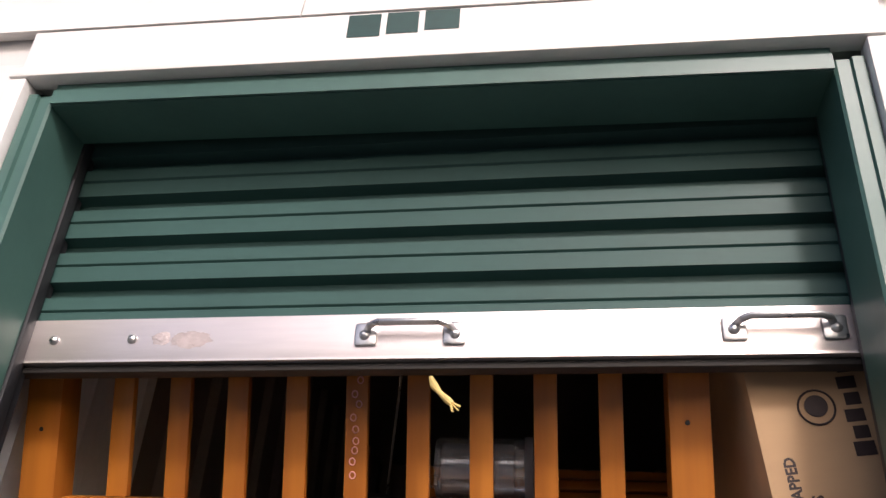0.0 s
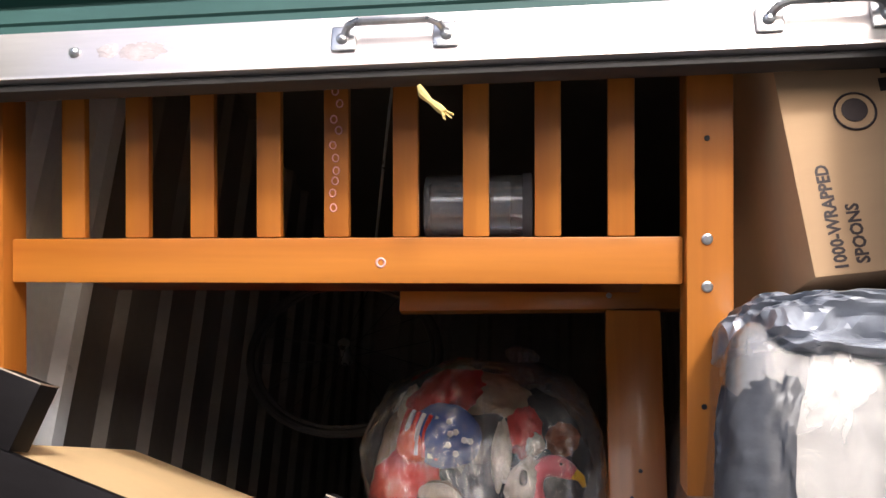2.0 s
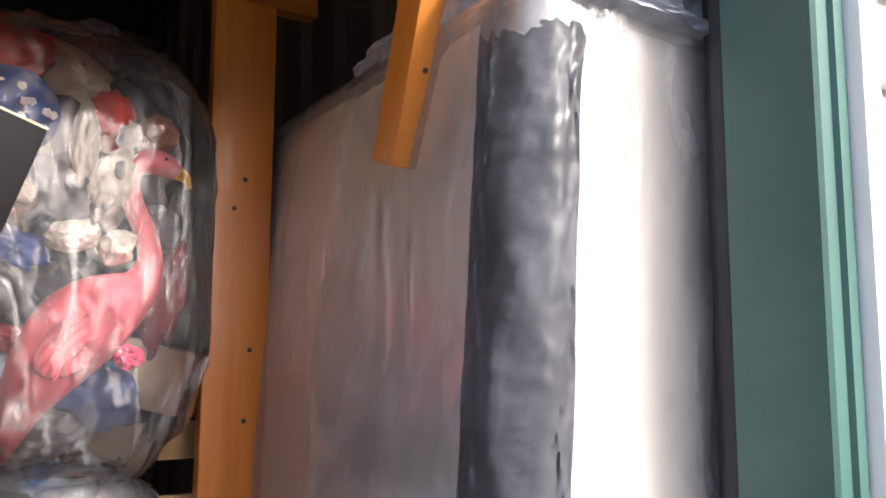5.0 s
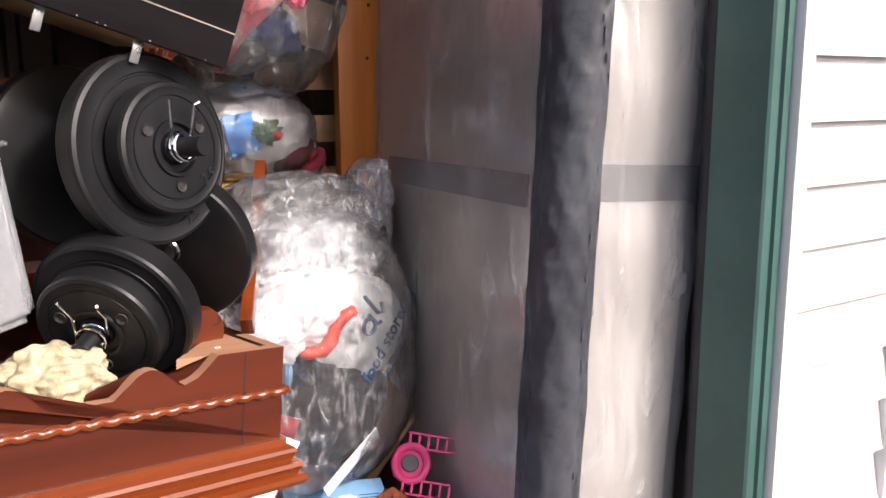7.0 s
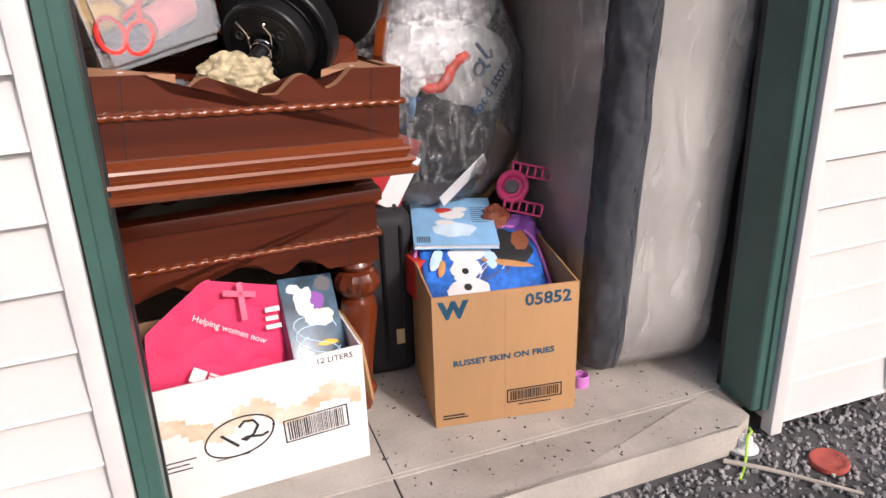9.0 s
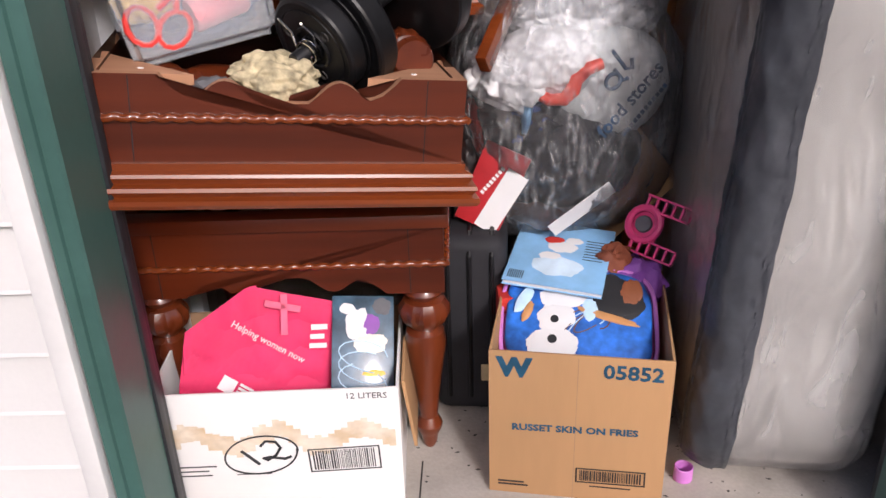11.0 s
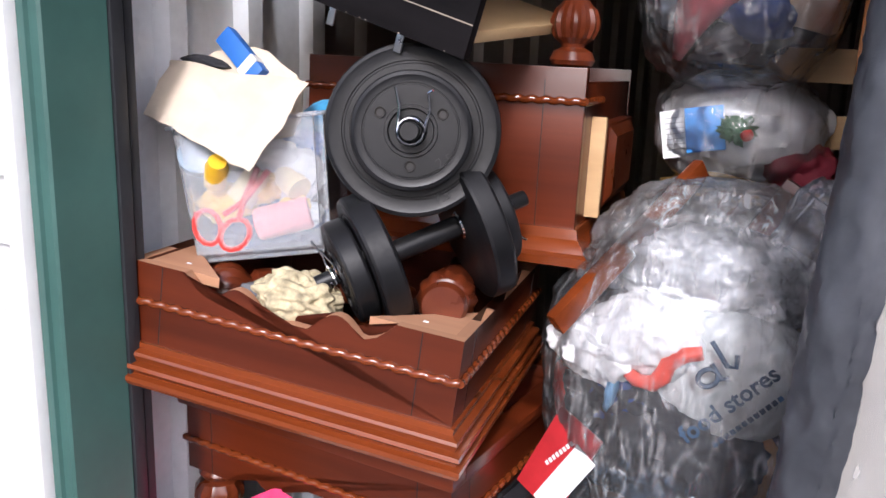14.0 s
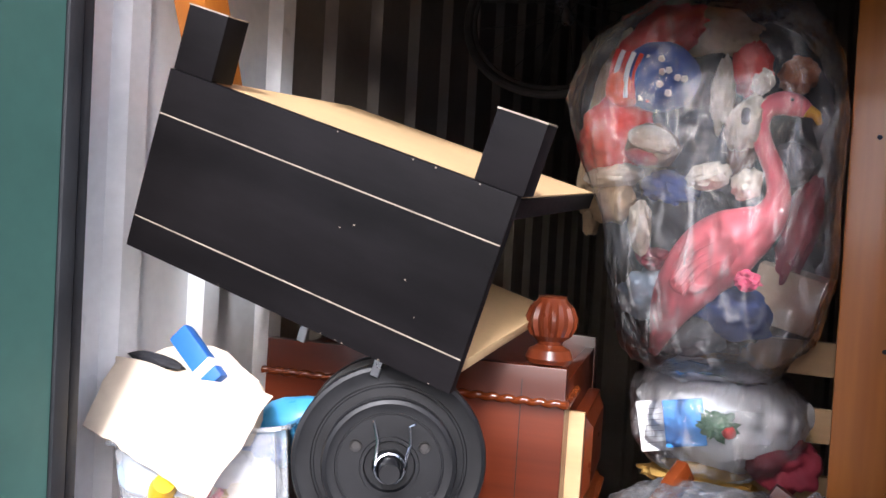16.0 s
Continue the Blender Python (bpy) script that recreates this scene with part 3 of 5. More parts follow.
part("corner_tape", rounded_foot(corner_tape()), BAND, mattress, "wrinkled black tape along the corner", 60)
part("cross_tape", block(0.047, 0.292, -0.0045, -0.001, 1.02, 1.085, 0.001), BAND, mattress, "black tape across the edge")
part("side_tape", block(-0.0125, -0.0085, 0.09, 0.62, 1.0, 1.06, 0.001), BAND, mattress, "black tape across the panel")
part("wrap", rounded_foot(rounded(-0.018, 0.307, -0.018, 0.975, 0.02, 1.85, 0.05, 5, 0.009, 40)), WRAP, mattress, "loose clear plastic wrap")
part("top_tape", moved(lump(0.158, 0.27, 0.052, 0.10, 2.2, 14, 6, 0.55, 0.09), pose(0.147, 0.235, 1.835)), plain("grey_plastic", (0.27, 0.29, 0.33), 0.32, 0.35, 0.1), mattress, "gathered grey plastic at the head")

plan = pose(-0.004, 0, 0.008) @ LOFT
# ---- bunk bed end, laid on its side above the doorway ----
TILT = pose(0, 0.335, 1.945, 14.5, 0, 0)  # head leans towards the door
bunk = thing("bunk_bed_end", "honey-stained pine bunk bed end with nine slats, leaning", "bed end", TILT)
for x0, x1 in ((-0.671, -0.608), (0.377, 0.439)):
    part("post", block(x0, x1, -0.031, 0.029, -0.322, 0.40, 0.004), PINE_Z, bunk)
part("rail", block(-0.607, 0.376, -0.012, 0.018, -0.036, 0.030, 0.004), PINE_X, bunk)
part("top_rail", block(-0.607, 0.376, -0.012, 0.018, 0.30, 0.37, 0.004), PINE_X, bunk)
for i in range(9):
    c = -0.512 + i * 0.1007
    part("slat", block(c - 0.0185, c + 0.0185, -0.006, 0.010, 0.031, 0.299, 0.003), PINE_Z, bunk)
for zz in (-0.038, 0.026):
    part("bolt", moved(lathe([(0.0075, 0), (0.0075, 0.002), (0.005, 0.0035)], 14), pose(0.404, -0.031, zz, 90)), STEEL, bunk)
part("hole_ring", moved(tube([(0.006 * math.cos(a * 0.524), 0.006 * math.sin(a * 0.524), 0) for a in range(12)], 0.0018, 6, True), pose(-0.043, -0.0125, -0.006, 90)), plain("pink_mark", (0.72, 0.42, 0.42), 0.7), bunk)
for x, zz in ((-0.640, 0.005), (-0.640, -0.055)):
    part("bolt", moved(lathe([(0.006, 0), (0.006, 0.0015), (0.003, 0.002)], 14), pose(x, -0.031, zz, 90)), STEEL, bunk)
for x, zz in ((0.404, 0.162), (-0.640, 0.14), (-0.630, -0.02), (0.40, -0.20)):
    part("knot", moved(lathe([(0.004, 0), (0.0035, 0.0008)], 10), pose(x, -0.0312, zz, 90)), INK, bunk)
random.seed(7)
for k in range(11):
    zz = 0.075 + k * 0.0185 + random.uniform(-0.004, 0.004)
    ring = tube([(0.0046 * math.cos(a * 0.524), 0, 0.0054 * math.sin(a * 0.524)) for a in range(12)], 0.0012, 5, True)
    part("stamp_ring", moved(ring, pose(-0.109 + random.uniform(-0.006, 0.006), -0.0068, zz)), plain("pink_mark", (0.62, 0.30, 0.28), 0.7), bunk, "" if k else "row of small pink ring marks")

plan = Matrix()
# ---- bunk ladder post with side rail, further in ----
frame2 = thing("bunk_ladder", "honey pine bunk ladder with a broad post, upright on the floor", "ladder")
part("post", block(0.301, 0.409, 0.873, 0.902, 0.0, 1.915, 0.004), PINE_Z, frame2)
part("rail", moved(block(-0.30, 0.32, -0.012, 0.02, -0.034, 0.034, 0.003), pose(0.178, 0.906, 1.952, 0, -1.6, 1)), PINE_X, frame2)
for zz in (0.54, 0.66, 0.78, 0.90, 1.02, 1.14):
    part("slat", block(0.06, 0.40, 0.985, 1.0, zz, zz + 0.062, 0.003), RAW, frame2)
for x, zz in ((0.361, 1.604), (0.344, 1.554), (0.378, 1.322), (0.372, 1.208), (0.340, 0.86), (0.385, 0.72)):
    part("knot", moved(lathe([(0.0042, 0), (0.0036, 0.0008)], 10), pose(x, 0.8728, zz, 90)), INK, frame2)
for x in (0.0, 0.31):
    part("bolt", moved(lathe([(0.006, 0), (0.006, 0.0015), (0.003, 0.002)], 12), pose(x, 0.8935, 1.95, 90)), STEEL, frame2)


for i, (x0, x1, y0) in enumerate(((-0.10, 0.47, 0.905), (-0.11, 0.45, 0.912), (-0.09, 0.47, 0.900), (-0.11, 0.46, 0.908))):
    sl = part("wood_plank", block(x0, x1, y0, y0 + 0.06, 1.990 + 0.024 * i, 2.010 + 0.024 * i, 0.003), PINE_X, None, "", 30)
    tagged(sl, "honey pine plank stacked on the bunk ladder in the dark", "plank", "stacked planks")


# ---- cherry end tables ----
def scallop(w, n=60):
    """Height of the shaped apron edge along its width, 0 at the ends and deepest beside them."""
    out = []
    for i in range(n + 1):
        u = -w / 2 + w * i / n
        a = abs(u) / (w / 2)
        if a > 0.62:
            h = 0.0
        elif a > 0.44:
            h = 0.035 * math.sin((0.62 - a) / 0.18 * math.pi / 2) ** 0.7
        elif a > 0.15:
            h = 0.035 - 0.03 * math.sin((0.44 - a) / 0.29 * math.pi) ** 1.0 + 0.006 * (0.44 - a) / 0.29
        else:
            h = 0.041
        out.append((u, h))
    return out


def rope(length, r=0.0082):
    """Twisted rope moulding along x."""
    bm = bmesh.new()
    n, m = int(length / 0.0035), 8
    rings = []
    for i in range(n + 1):
        x = -length / 2 + length * i / n
        ph = x / 0.026 * math.pi
        rings.append([bm.verts.new((x, math.cos(2 * math.pi * k / m) * r * (0.55 + 0.45 * abs(math.cos(ph + math.pi * k / m))), math.sin(2 * math.pi * k / m) * r * (0.55 + 0.45 * abs(math.cos(ph + math.pi * k / m))))) for k in range(m)])
    for a, b in zip(rings, rings[1:]):
        for k in range(m):
            bm.faces.new((a[k], a[(k + 1) % m], b[(k + 1) % m], b[k]))
    bm.faces.new(rings[0][::-1])
    bm.faces.new(rings[-1])
    return bm


def moulding(w, d, steps):
    """Stepped edge moulding: rows of (overhang, z) swept round a rectangle centred on 0."""
    bm = bmesh.new()
    rings = []
    for o, z in steps:
        x, y = w / 2 + o, d / 2 + o
        rings.append([bm.verts.new(p) for p in ((-x, -y, z), (x, -y, z), (x, y, z), (-x, y, z))])
    for a, b in zip(rings, rings[1:]):
        for k in range(4):
            bm.faces.new((a[k], a[(k + 1) % 4], b[(k + 1) % 4], b[k]))
    bm.faces.new(rings[0][::-1])
    bm.faces.new(rings[-1])
    return bm


def apron(table, w, d, z0, z1, up, rope_z):
    """Four shaped sides with corner seams and rope moulding; up: shaped edge at the top."""
    for ang, ln, dd in ((0, w, d), (180, w, d), (90, d, w), (270, d, w)):
        sc = scallop(ln)
        if up:
            out = [(-ln / 2, z0), (ln / 2, z0)] + [(u, z1 - h) for u, h in reversed(sc)]
        else:
            out = [(-ln / 2, z1), (ln / 2, z1)] + [(u, z0 + h) for u, h in reversed(sc)]
        trim = 0.0 if ang in (0, 180) else 0.018
        out = [(max(-ln / 2 + trim, min(ln / 2 - trim, u)), v) for u, v in out]
        bm = plate(out, 0.018, "y")
        for f in bm.faces:
            f.normal_update()
            f.material_index = 1 if abs(f.normal.y) < 0.5 and f.calc_center_median().z > z1 - 0.05 and up else 0
        side = part("apron", bm, [CHERRY_X, BLOCK], table, smooth=30, at=pose(0, 0, 0, 0, 0, ang) @ pose(0, -dd / 2, 0))
        part("rope_moulding", rope(ln + 0.008), CHERRY_HI, side, "twisted rope moulding", smooth=60, at=pose(0, -0.003, rope_z))
        for s in (-1, 1):
            part("seam", block(s * (ln / 2 - 0.062) - 0.0008, s * (ln / 2 - 0.062) + 0.0008, -0.0006, 0.002, z0 + 0.002, z1 - 0.002), INK, side)


def leg(h):
    """Turned leg: fluted bulb, vase and ball foot; stands from 0 up to h."""
    p = [(0.010, 0), (0.015, 0.012), (0.017, 0.03), (0.021, 0.04), (0.026, 0.052), (0.027, 0.062), (0.022, 0.074), (0.018, 0.082), (0.019, 0.095), (0.022, 0.13), (0.029, 0.19), (0.037, 0.245), (0.040, 0.275), (0.036, 0.30), (0.026, 0.309), (0.030, 0.314), (0.044, 0.328), (0.050, 0.344), (0.048, 0.360), (0.038, 0.374), (0.027, 0.379), (0.034, 0.386), (0.038, 0.394), (0.035, 0.402), (0.032, 0.406)]
    k = h / 0.406
    return lathe([(r, z * k) for r, z in p], 40, 12, 0.10, (0.32 * k, 0.372 * k))


plan = Matrix.Diagonal((1, 1, 0.885, 1))
# lower table, upright, its top gone
yaw = 0.5
lower = thing("end_table", "dark cherry end table without its top, on turned legs", "table", pose(-0.424, 0.580, 0, 0, 0, yaw), "cherry end tables")
apron(lower, 0.578, 0.53, 0.425, 0.575, False, 0.494)
part("rim", join(*[moved(block(-0.30, 0.30, -0.28, -0.235, 0.576, 0.606, 0.006), pose(0, 0, 0, 0, 0, a)) for a in (0, 180)], *[moved(block(-0.235, 0.235, -0.30, -0.255, 0.576, 0.606, 0.006), pose(0, 0, 0, 0, 0, a)) for a in (90, 270)]), CHERRY_X, lower, "scuffed upper rim")
for sx in (-1, 1):
    for sy in (-1, 1):
        part("leg", moved(leg(0.424), pose(sx * 0.248, sy * 0.228, 0)), CHERRY_Z, lower)

plan = STACK
# upper table, upside down on the lower one
upper = thing("end_table", "cherry end table lying upside down with a scalloped apron", "table", pose(-0.434, 0.502, 0.677, 0, 5.4, 10.5), "cherry end tables")
apron(upper, 0.56, 0.53, 0.066, 0.200, True, 0.136)
part("tabletop", moulding(0.56, 0.53, [(0.010, -0.004), (0.026, 0.0), (0.030, 0.007), (0.029, 0.014), (0.019, 0.017), (0.021, 0.021), (0.026, 0.027), (0.024, 0.033), (0.013, 0.036), (0.015, 0.041), (0.018, 0.047), (0.016, 0.052), (0.006, 0.056), (0.006, 0.066)]), CHERRY_HI, upper, "moulded edge of the upturned top", 25)
for sx in (-1, 1):
    for sy in (-1, 1):
        tri = [(sx * 0.261, sy * 0.246), (sx * 0.261, sy * 0.118), (sx * 0.128, sy * 0.246)]
        part("corner_block", moved(plate(tri if sx * sy > 0 else tri[::-1], 0.016, "z"), pose(0, 0, 0.180)), BLOCK, upper, "bare sawn corner block")
        part("staple", block(sx * 0.205 - 0.004, sx * 0.205 + 0.004, sy * 0.215 - 0.002, sy * 0.215 + 0.002, 0.1962, 0.1975), PAPER, upper)

# third table with a drawer, behind them, upside down with one foot left on it
third = thing("end_table", "cherry end table with a drawer, upturned behind the others", "table", pose(-0.388, 0.90, 0.892, 0, 0, 8), "cherry end tables")
for x0, x1, y0, y1, h in ((-0.268, 0.268, -0.268, -0.245, 0.345), (-0.268, 0.268, 0.245, 0.268, 0.345), (0.245, 0.266, -0.244, 0.244, 0.32), (-0.266, -0.245, -0.244, 0.244, 0.32)):
    part("side_panel", block(x0, x1, y0, y1, 0.06, h, 0.002), CHERRY_X, third)
part("base_moulding", moulding(0.535, 0.535, [(0.034, 0.0), (0.036, 0.016), (0.026, 0.022), (0.020, 0.034), (0.010, 0.044), (0.006, 0.062)]), CHERRY_HI, third, smooth=25)
part("rope_moulding", moved(rope(0.545), pose(0, -0.271, 0.287)), CHERRY_HI, third, smooth=60)
part("rope_moulding", moved(rope(0.16), pose(0.270, -0.19, 0.287, 0, 0, 90)), CHERRY_HI, third, smooth=60)
dr = part("drawer", block(0.267, 0.292, -0.16, 0.16, 0.085, 0.245, 0.004), CHERRY_X, third, "drawer front standing a little open")
part("drawer_side", block(0.262, 0.293, -0.176, -0.161, 0.07, 0.258, 0.002), RAW, third, "bare edge of the drawer")
part("drawer_panel", moulding(0.22, 0.11, [(0.02, 0), (0.0, 0.012)]), CHERRY_Z, dr, at=pose(0.292, 0, 0.165, 90, 0, 90))
part("seam", block(0.195, 0.1965, -0.2686, -0.2678, 0.062, 0.322), INK, third)
part("foot", moved(lathe([(0.026, 0), (0.036, 0.004), (0.040, 0.012), (0.034, 0.026), (0.020, 0.034), (0.022, 0.040), (0.036, 0.050), (0.043, 0.066), (0.044, 0.080), (0.037, 0.098), (0.026, 0.108), (0.023, 0.113), (0.024, 0.116)], 40, 14, 0.13, (0.045, 0.10)), pose(0.232, -0.232, 0.345)), CHERRY_Z, third, "fluted turned foot standing up")

# ---- black bedside unit, tipped on its back edge ----
U = Vector((0.548, 0.042, -0.168)).normalized()
V = Vector((0.328, -0.066, 0.942))
V = (V - U * V.dot(U)).normalized()
N = U.cross(V)
BK = Matrix((( U.x, -N.x, V.x, -0.686), (U.y, -N.y, V.y, 0.300), (U.z, -N.z, V.z, 1.408), (0, 0, 0, 1))) @ pose(0.036, 0, 0)
unit = thing("nightstand", "black lacquered nightstand, tipped upside down with its legs up", "nightstand", BK)
part("front_panel", block(0.0, 0.539, 0.0, 0.02, 0.0, 0.268, 0.002), BLACK, unit)
for zz in (0.048, 0.203):
    part("groove", block(0.001, 0.538, -0.0006, 0.004, zz - 0.0009, zz + 0.0009), SCUFF, unit, "worn pale groove")
part("bottom_board", block(0.02, 0.537, 0.021, 0.50, 0.235, 0.262, 0.002), [BLACK], unit)
part("board_face", block(0.022, 0.534, 0.023, 0.497, 0.2625, 0.2645), MDF, unit, "bare tan face of the board")
part("side_panel", block(0.0, 0.02, 0.021, 0.36, 0.0, 0.234, 0.002), BLACK, unit)
part("shelf", block(0.10, 0.534, 0.021, 0.50, 0.02, 0.038, 0.001), MDF, unit, "bare tan shelf")
for x0 in (0.004, 0.478):
    part("leg", block(x0, x0 + 0.067, 0.002, 0.05, 0.2685, 0.362, 0.002), BLACK, unit)
random.seed(17)
chips = [block(u - a, u + a, -0.0005, 0.002, v - b, v + b) for u, v, a, b in [(random.uniform(0.01, 0.53), random.choice((0.002, 0.266, random.uniform(0.02, 0.25))), random.uniform(0.0004, 0.0014), random.uniform(0.0004, 0.0011)) for k in range(14)]]
wear = part("chips", join(*chips), SCUFF, unit, "small pale chips in the lacquer")
wear["kind"] = "stuff"
for x0 in (0.004, 0.478):
    part("edge_wear", join(block(x0, x0 + 0.067, 0.0015, 0.003, 0.3605, 0.3626), block(x0 + 0.066, x0 + 0.0675, 0.0015, 0.05, 0.3605, 0.3626)), SCUFF, unit, "worn pale edges of a leg end")
for x in (0.30, 0.42):
    part("bracket", block(x, x + 0.012, 0.02, 0.024, -0.03, 0.0, 0.001), STEEL, unit)


# ---- cartons ----
def carton(name, label, at, w, d, h, mat, inside, flaps=True):
    """Open-topped carton with its front left corner at the origin of at; walls, floor and folded edges."""
    t = 0.005
    ob = thing(name, label, "box", at)
    part("front", block(0, w, 0, t, 0.001, h, 0.0012), [mat], ob)
    part("back", block(0, w, d - t, d, 0.001, h, 0.0012), inside, ob)
    part("side", block(0.0002, t, t + 0.0004, d - t - 0.0004, 0.001, h - 0.001, 0.001), mat, ob)
    part("side", block(w - t, w - 0.0002, t + 0.0004, d - t - 0.0004, 0.001, h - 0.001, 0.001), mat, ob)
    part("bottom", block(t, w - t, t, d - t, 0.002, 0.008), inside, ob)
    return ob


def barcode(parent, at, w, h, seed=1, frame_=True):
    random.seed(seed)
    rows, u = [], 0.008
    while u < w - 0.010:
        k = random.choice((0.0012, 0.002, 0.003))
        rows.append((u, u + k, 0.006, h - 0.006))
        u += k + random.choice((0.0014, 0.0022))
    if frame_:
        rows += [(0, w, 0, 0.003), (0, w, h - 0.003, h), (0, 0.003, 0.003, h - 0.003), (w - 0.003, w, 0.003, h - 0.003)]
    bars(rows, INK, parent, at, "barcode")


plan = Matrix()
FR = pose(-0.058, 0.215, 0, 0, 0, -9.0) @ Matrix.Diagonal((0.93, 0.95, 0.89, 1))
fries = carton("cardboard_box", "open brown cardboard box of toys with blue lettering", FR, 0.341, 0.36, 0.356, CARD, CARD_IN)
F = pose(0, -0.0004, 0) @ FRONT
letters("W", 0.058, BLUE_INK, fries, F @ pose(0.048, 0.318, 0), bold=0.0035)
letters("05852", 0.044, BLUE_INK, fries, F @ pose(0.268, 0.322, 0), bold=0.0012)
letters("RUSSET SKIN ON FRIES", 0.0215, BLUE_INK, fries, F @ pose(0.165, 0.178, 0, 0, 0, 1.5), bold=0.0008, wide=1.10)
barcode(fries, F @ pose(0.172, 0.045, 0, 0, 0, 1), 0.135, 0.038, 3)
bars([(0.018, 0.070, 0.030, 0.034), (0.018, 0.078, 0.022, 0.026), (0.20, 0.28, 0.036, 0.039)], INK, fries, F, "small_print")
part("crease", block(0.1665, 0.168, -0.0006, 0.001, 0.0, 0.35), CARD_IN, fries)

WB = pose(-0.652, 0.167, 0, 0, 0, 2.0) @ Matrix.Diagonal((0.985, 0.96, 0.85, 1))
wbox = carton("cardboard_box", "white bottle carton, water-stained, with a circled hand-drawn 12", WB, 0.443, 0.30, 0.312, WHITE_CARD, CARD_IN)
letters("12 LITERS", 0.020, INK, wbox, F @ pose(0.385, 0.294, 0, 0, 0, -1), wide=0.9)
barcode(wbox, F @ pose(0.272, 0.100, 0, 0, 0, 2), 0.132, 0.062, 5)
circ = [(0.185 + 0.068 * math.cos(a * 0.2) * (1 + 0.03 * math.sin(a * 0.37)), -0.0012, 0.152 + 0.05 * math.sin(a * 0.2 + 0.15)) for a in range(33)]
part("pen_mark", tube(circ, 0.0018, 6), INK, wbox, "circle drawn in black marker")
part("pen_mark", tube([(0.150, -0.0012, 0.165), (0.180, -0.0012, 0.128)], 0.0030, 6), INK, wbox)
part("pen_mark", tube([(0.186, -0.0012, 0.176), (0.196, -0.0012, 0.188), (0.214, -0.0012, 0.186), (0.222, -0.0012, 0.170), (0.212, -0.0012, 0.150), (0.196, -0.0012, 0.138), (0.188, -0.0012, 0.143), (0.200, -0.0012, 0.146), (0.228, -0.0012, 0.140), (0.240, -0.0012, 0.146)], 0.0028, 6), INK, wbox)
bars([(0.02, 0.10, 0.124, 0.127), (0.02, 0.085, 0.112, 0.115), (0.03, 0.09, 0.100, 0.103), (0.135, 0.20, 0.10, 0.102)], INK, wbox, F, "small_print")
random.seed(11)
for i in range(34):
    u = 0.018 + i * 0.0122
    top = 0.215 + 0.018 * math.sin(i * 0.5) + random.uniform(-0.008, 0.01)
    low = top - 0.03 - 0.028 * (0.5 + 0.5 * noise.noise(Vector((i * 0.4, 0, 0))))
    bars([(u, u + 0.0123, low, top)], STAIN, wbox, F @ pose(0, 0, -0.0003 + 0.00001 * (i % 2)), "water_stain")
part("flap", moved(block(0.0, 0.006, 0.0, 0.16, -0.17, 0.0, 0.001), pose(0.447, 0.03, 0.300, 0, -6, 0)), CARD, wbox, "brown side flap hanging down")

plan = LOFT
# pale carton lying on the mattress head
PB = pose(0.507, 0.205, 1.895, 0, -6.5, 0)
pale = thing("cardboard_box", "pale brown carton with dark print, on the mattress head", "box", PB)
part("body", block(0.0, 0.36, 0.0, 0.42, 0.0, 0.48, 0.003), CARD_PALE, pale)
P = pose(0, -0.0004, 0) @ FRONT
letters("1000-WRAPPED", 0.0215, BROWN_INK, pale, P @ pose(0.034, 0.074, 0, 0, 0, 90), bold=0.0007, wide=0.92)
letters("SPOONS", 0.0215, BROWN_INK, pale, P @ pose(0.060, 0.050, 0, 0, 0, 90), bold=0.0007, wide=0.92)
letters("CUTLERY SPOON WRAPPED", 0.020, BROWN_INK, pale, P @ pose(0.178, 0.235, 0, 0, 0, 90), bold=0.0006, wide=0.9)
part("round_logo", join(tube([(0.088 + 0.025 * math.cos(a * 0.262), -0.0012, 0.208 + 0.025 * math.sin(a * 0.262)) for a in range(24)], 0.0016, 5, True), moved(lathe([(0.016, 0), (0.016, 0.001)], 20), pose(0.088, -0.0004, 0.210, 90))), BROWN_INK, pale, "plain round mark in dark ink")
bars([(0.124, 0.152, 0.135 + 0.024 * i, 0.155 + 0.024 * i) for i in range(1)], BROWN_INK, pale, P, "logo_bar")
for i in range(1, 6):
    bars([(0.124 + 0.005 * (i % 2), 0.150, 0.135 + 0.024 * i, 0.153 + 0.024 * i)], BROWN_INK, pale, P, "logo_bar")


plan = pose(-0.055, 0.055, -0.012) @ STACK
# ---- clear bin with sewing things, on the upturned table ----
BN = pose(-0.542, 0.222, 0.893, -6, -9, 24) @ Matrix.Diagonal((1.12, 1.05, 1.07, 1))
bin_ = thing("storage_bin", "clear plastic bin of scissors, thread and bottles", "bin", BN)
bm = bmesh.new()
bmesh.ops.create_cube(bm, size=1.0)
for v in bm.verts:
    k = 1.0 if v.co.z > 0 else 0.9
    v.co = Vector((v.co.x * 0.225 * k + 0.11, v.co.y * 0.17 * k + 0.085, (v.co.z + 0.5) * 0.215))
bmesh.ops.delete(bm, geom=[f for f in bm.faces if f.normal.z > 0.5], context="FACES")
bmesh.ops.bevel(bm, geom=[e for e in bm.edges if len(e.link_faces) == 2], offset=0.012, segments=3, affect="EDGES")
bmesh.ops.solidify(bm, geom=bm.faces[:], thickness=0.002)
part("tub", bm, BIN, bin_)
part("rim", tube([(x * 0.1165 + 0.11, y * 0.089 + 0.085, 0.2135) for x, y in ((-0.92, -1), (0.92, -1), (1, -0.92), (1, 0.92), (0.92, 1), (-0.92, 1), (-1, 0.92), (-1, -0.92))], 0.0035, 8, True), BIN, bin_, "rolled clear rim")


def inside(name, label, category, bm, mat, at, smooth=40.0, parent=BN):
    ob = part(name, bm, mat, None, label, smooth, plan @ parent @ at)
    return tagged(ob, label, category)


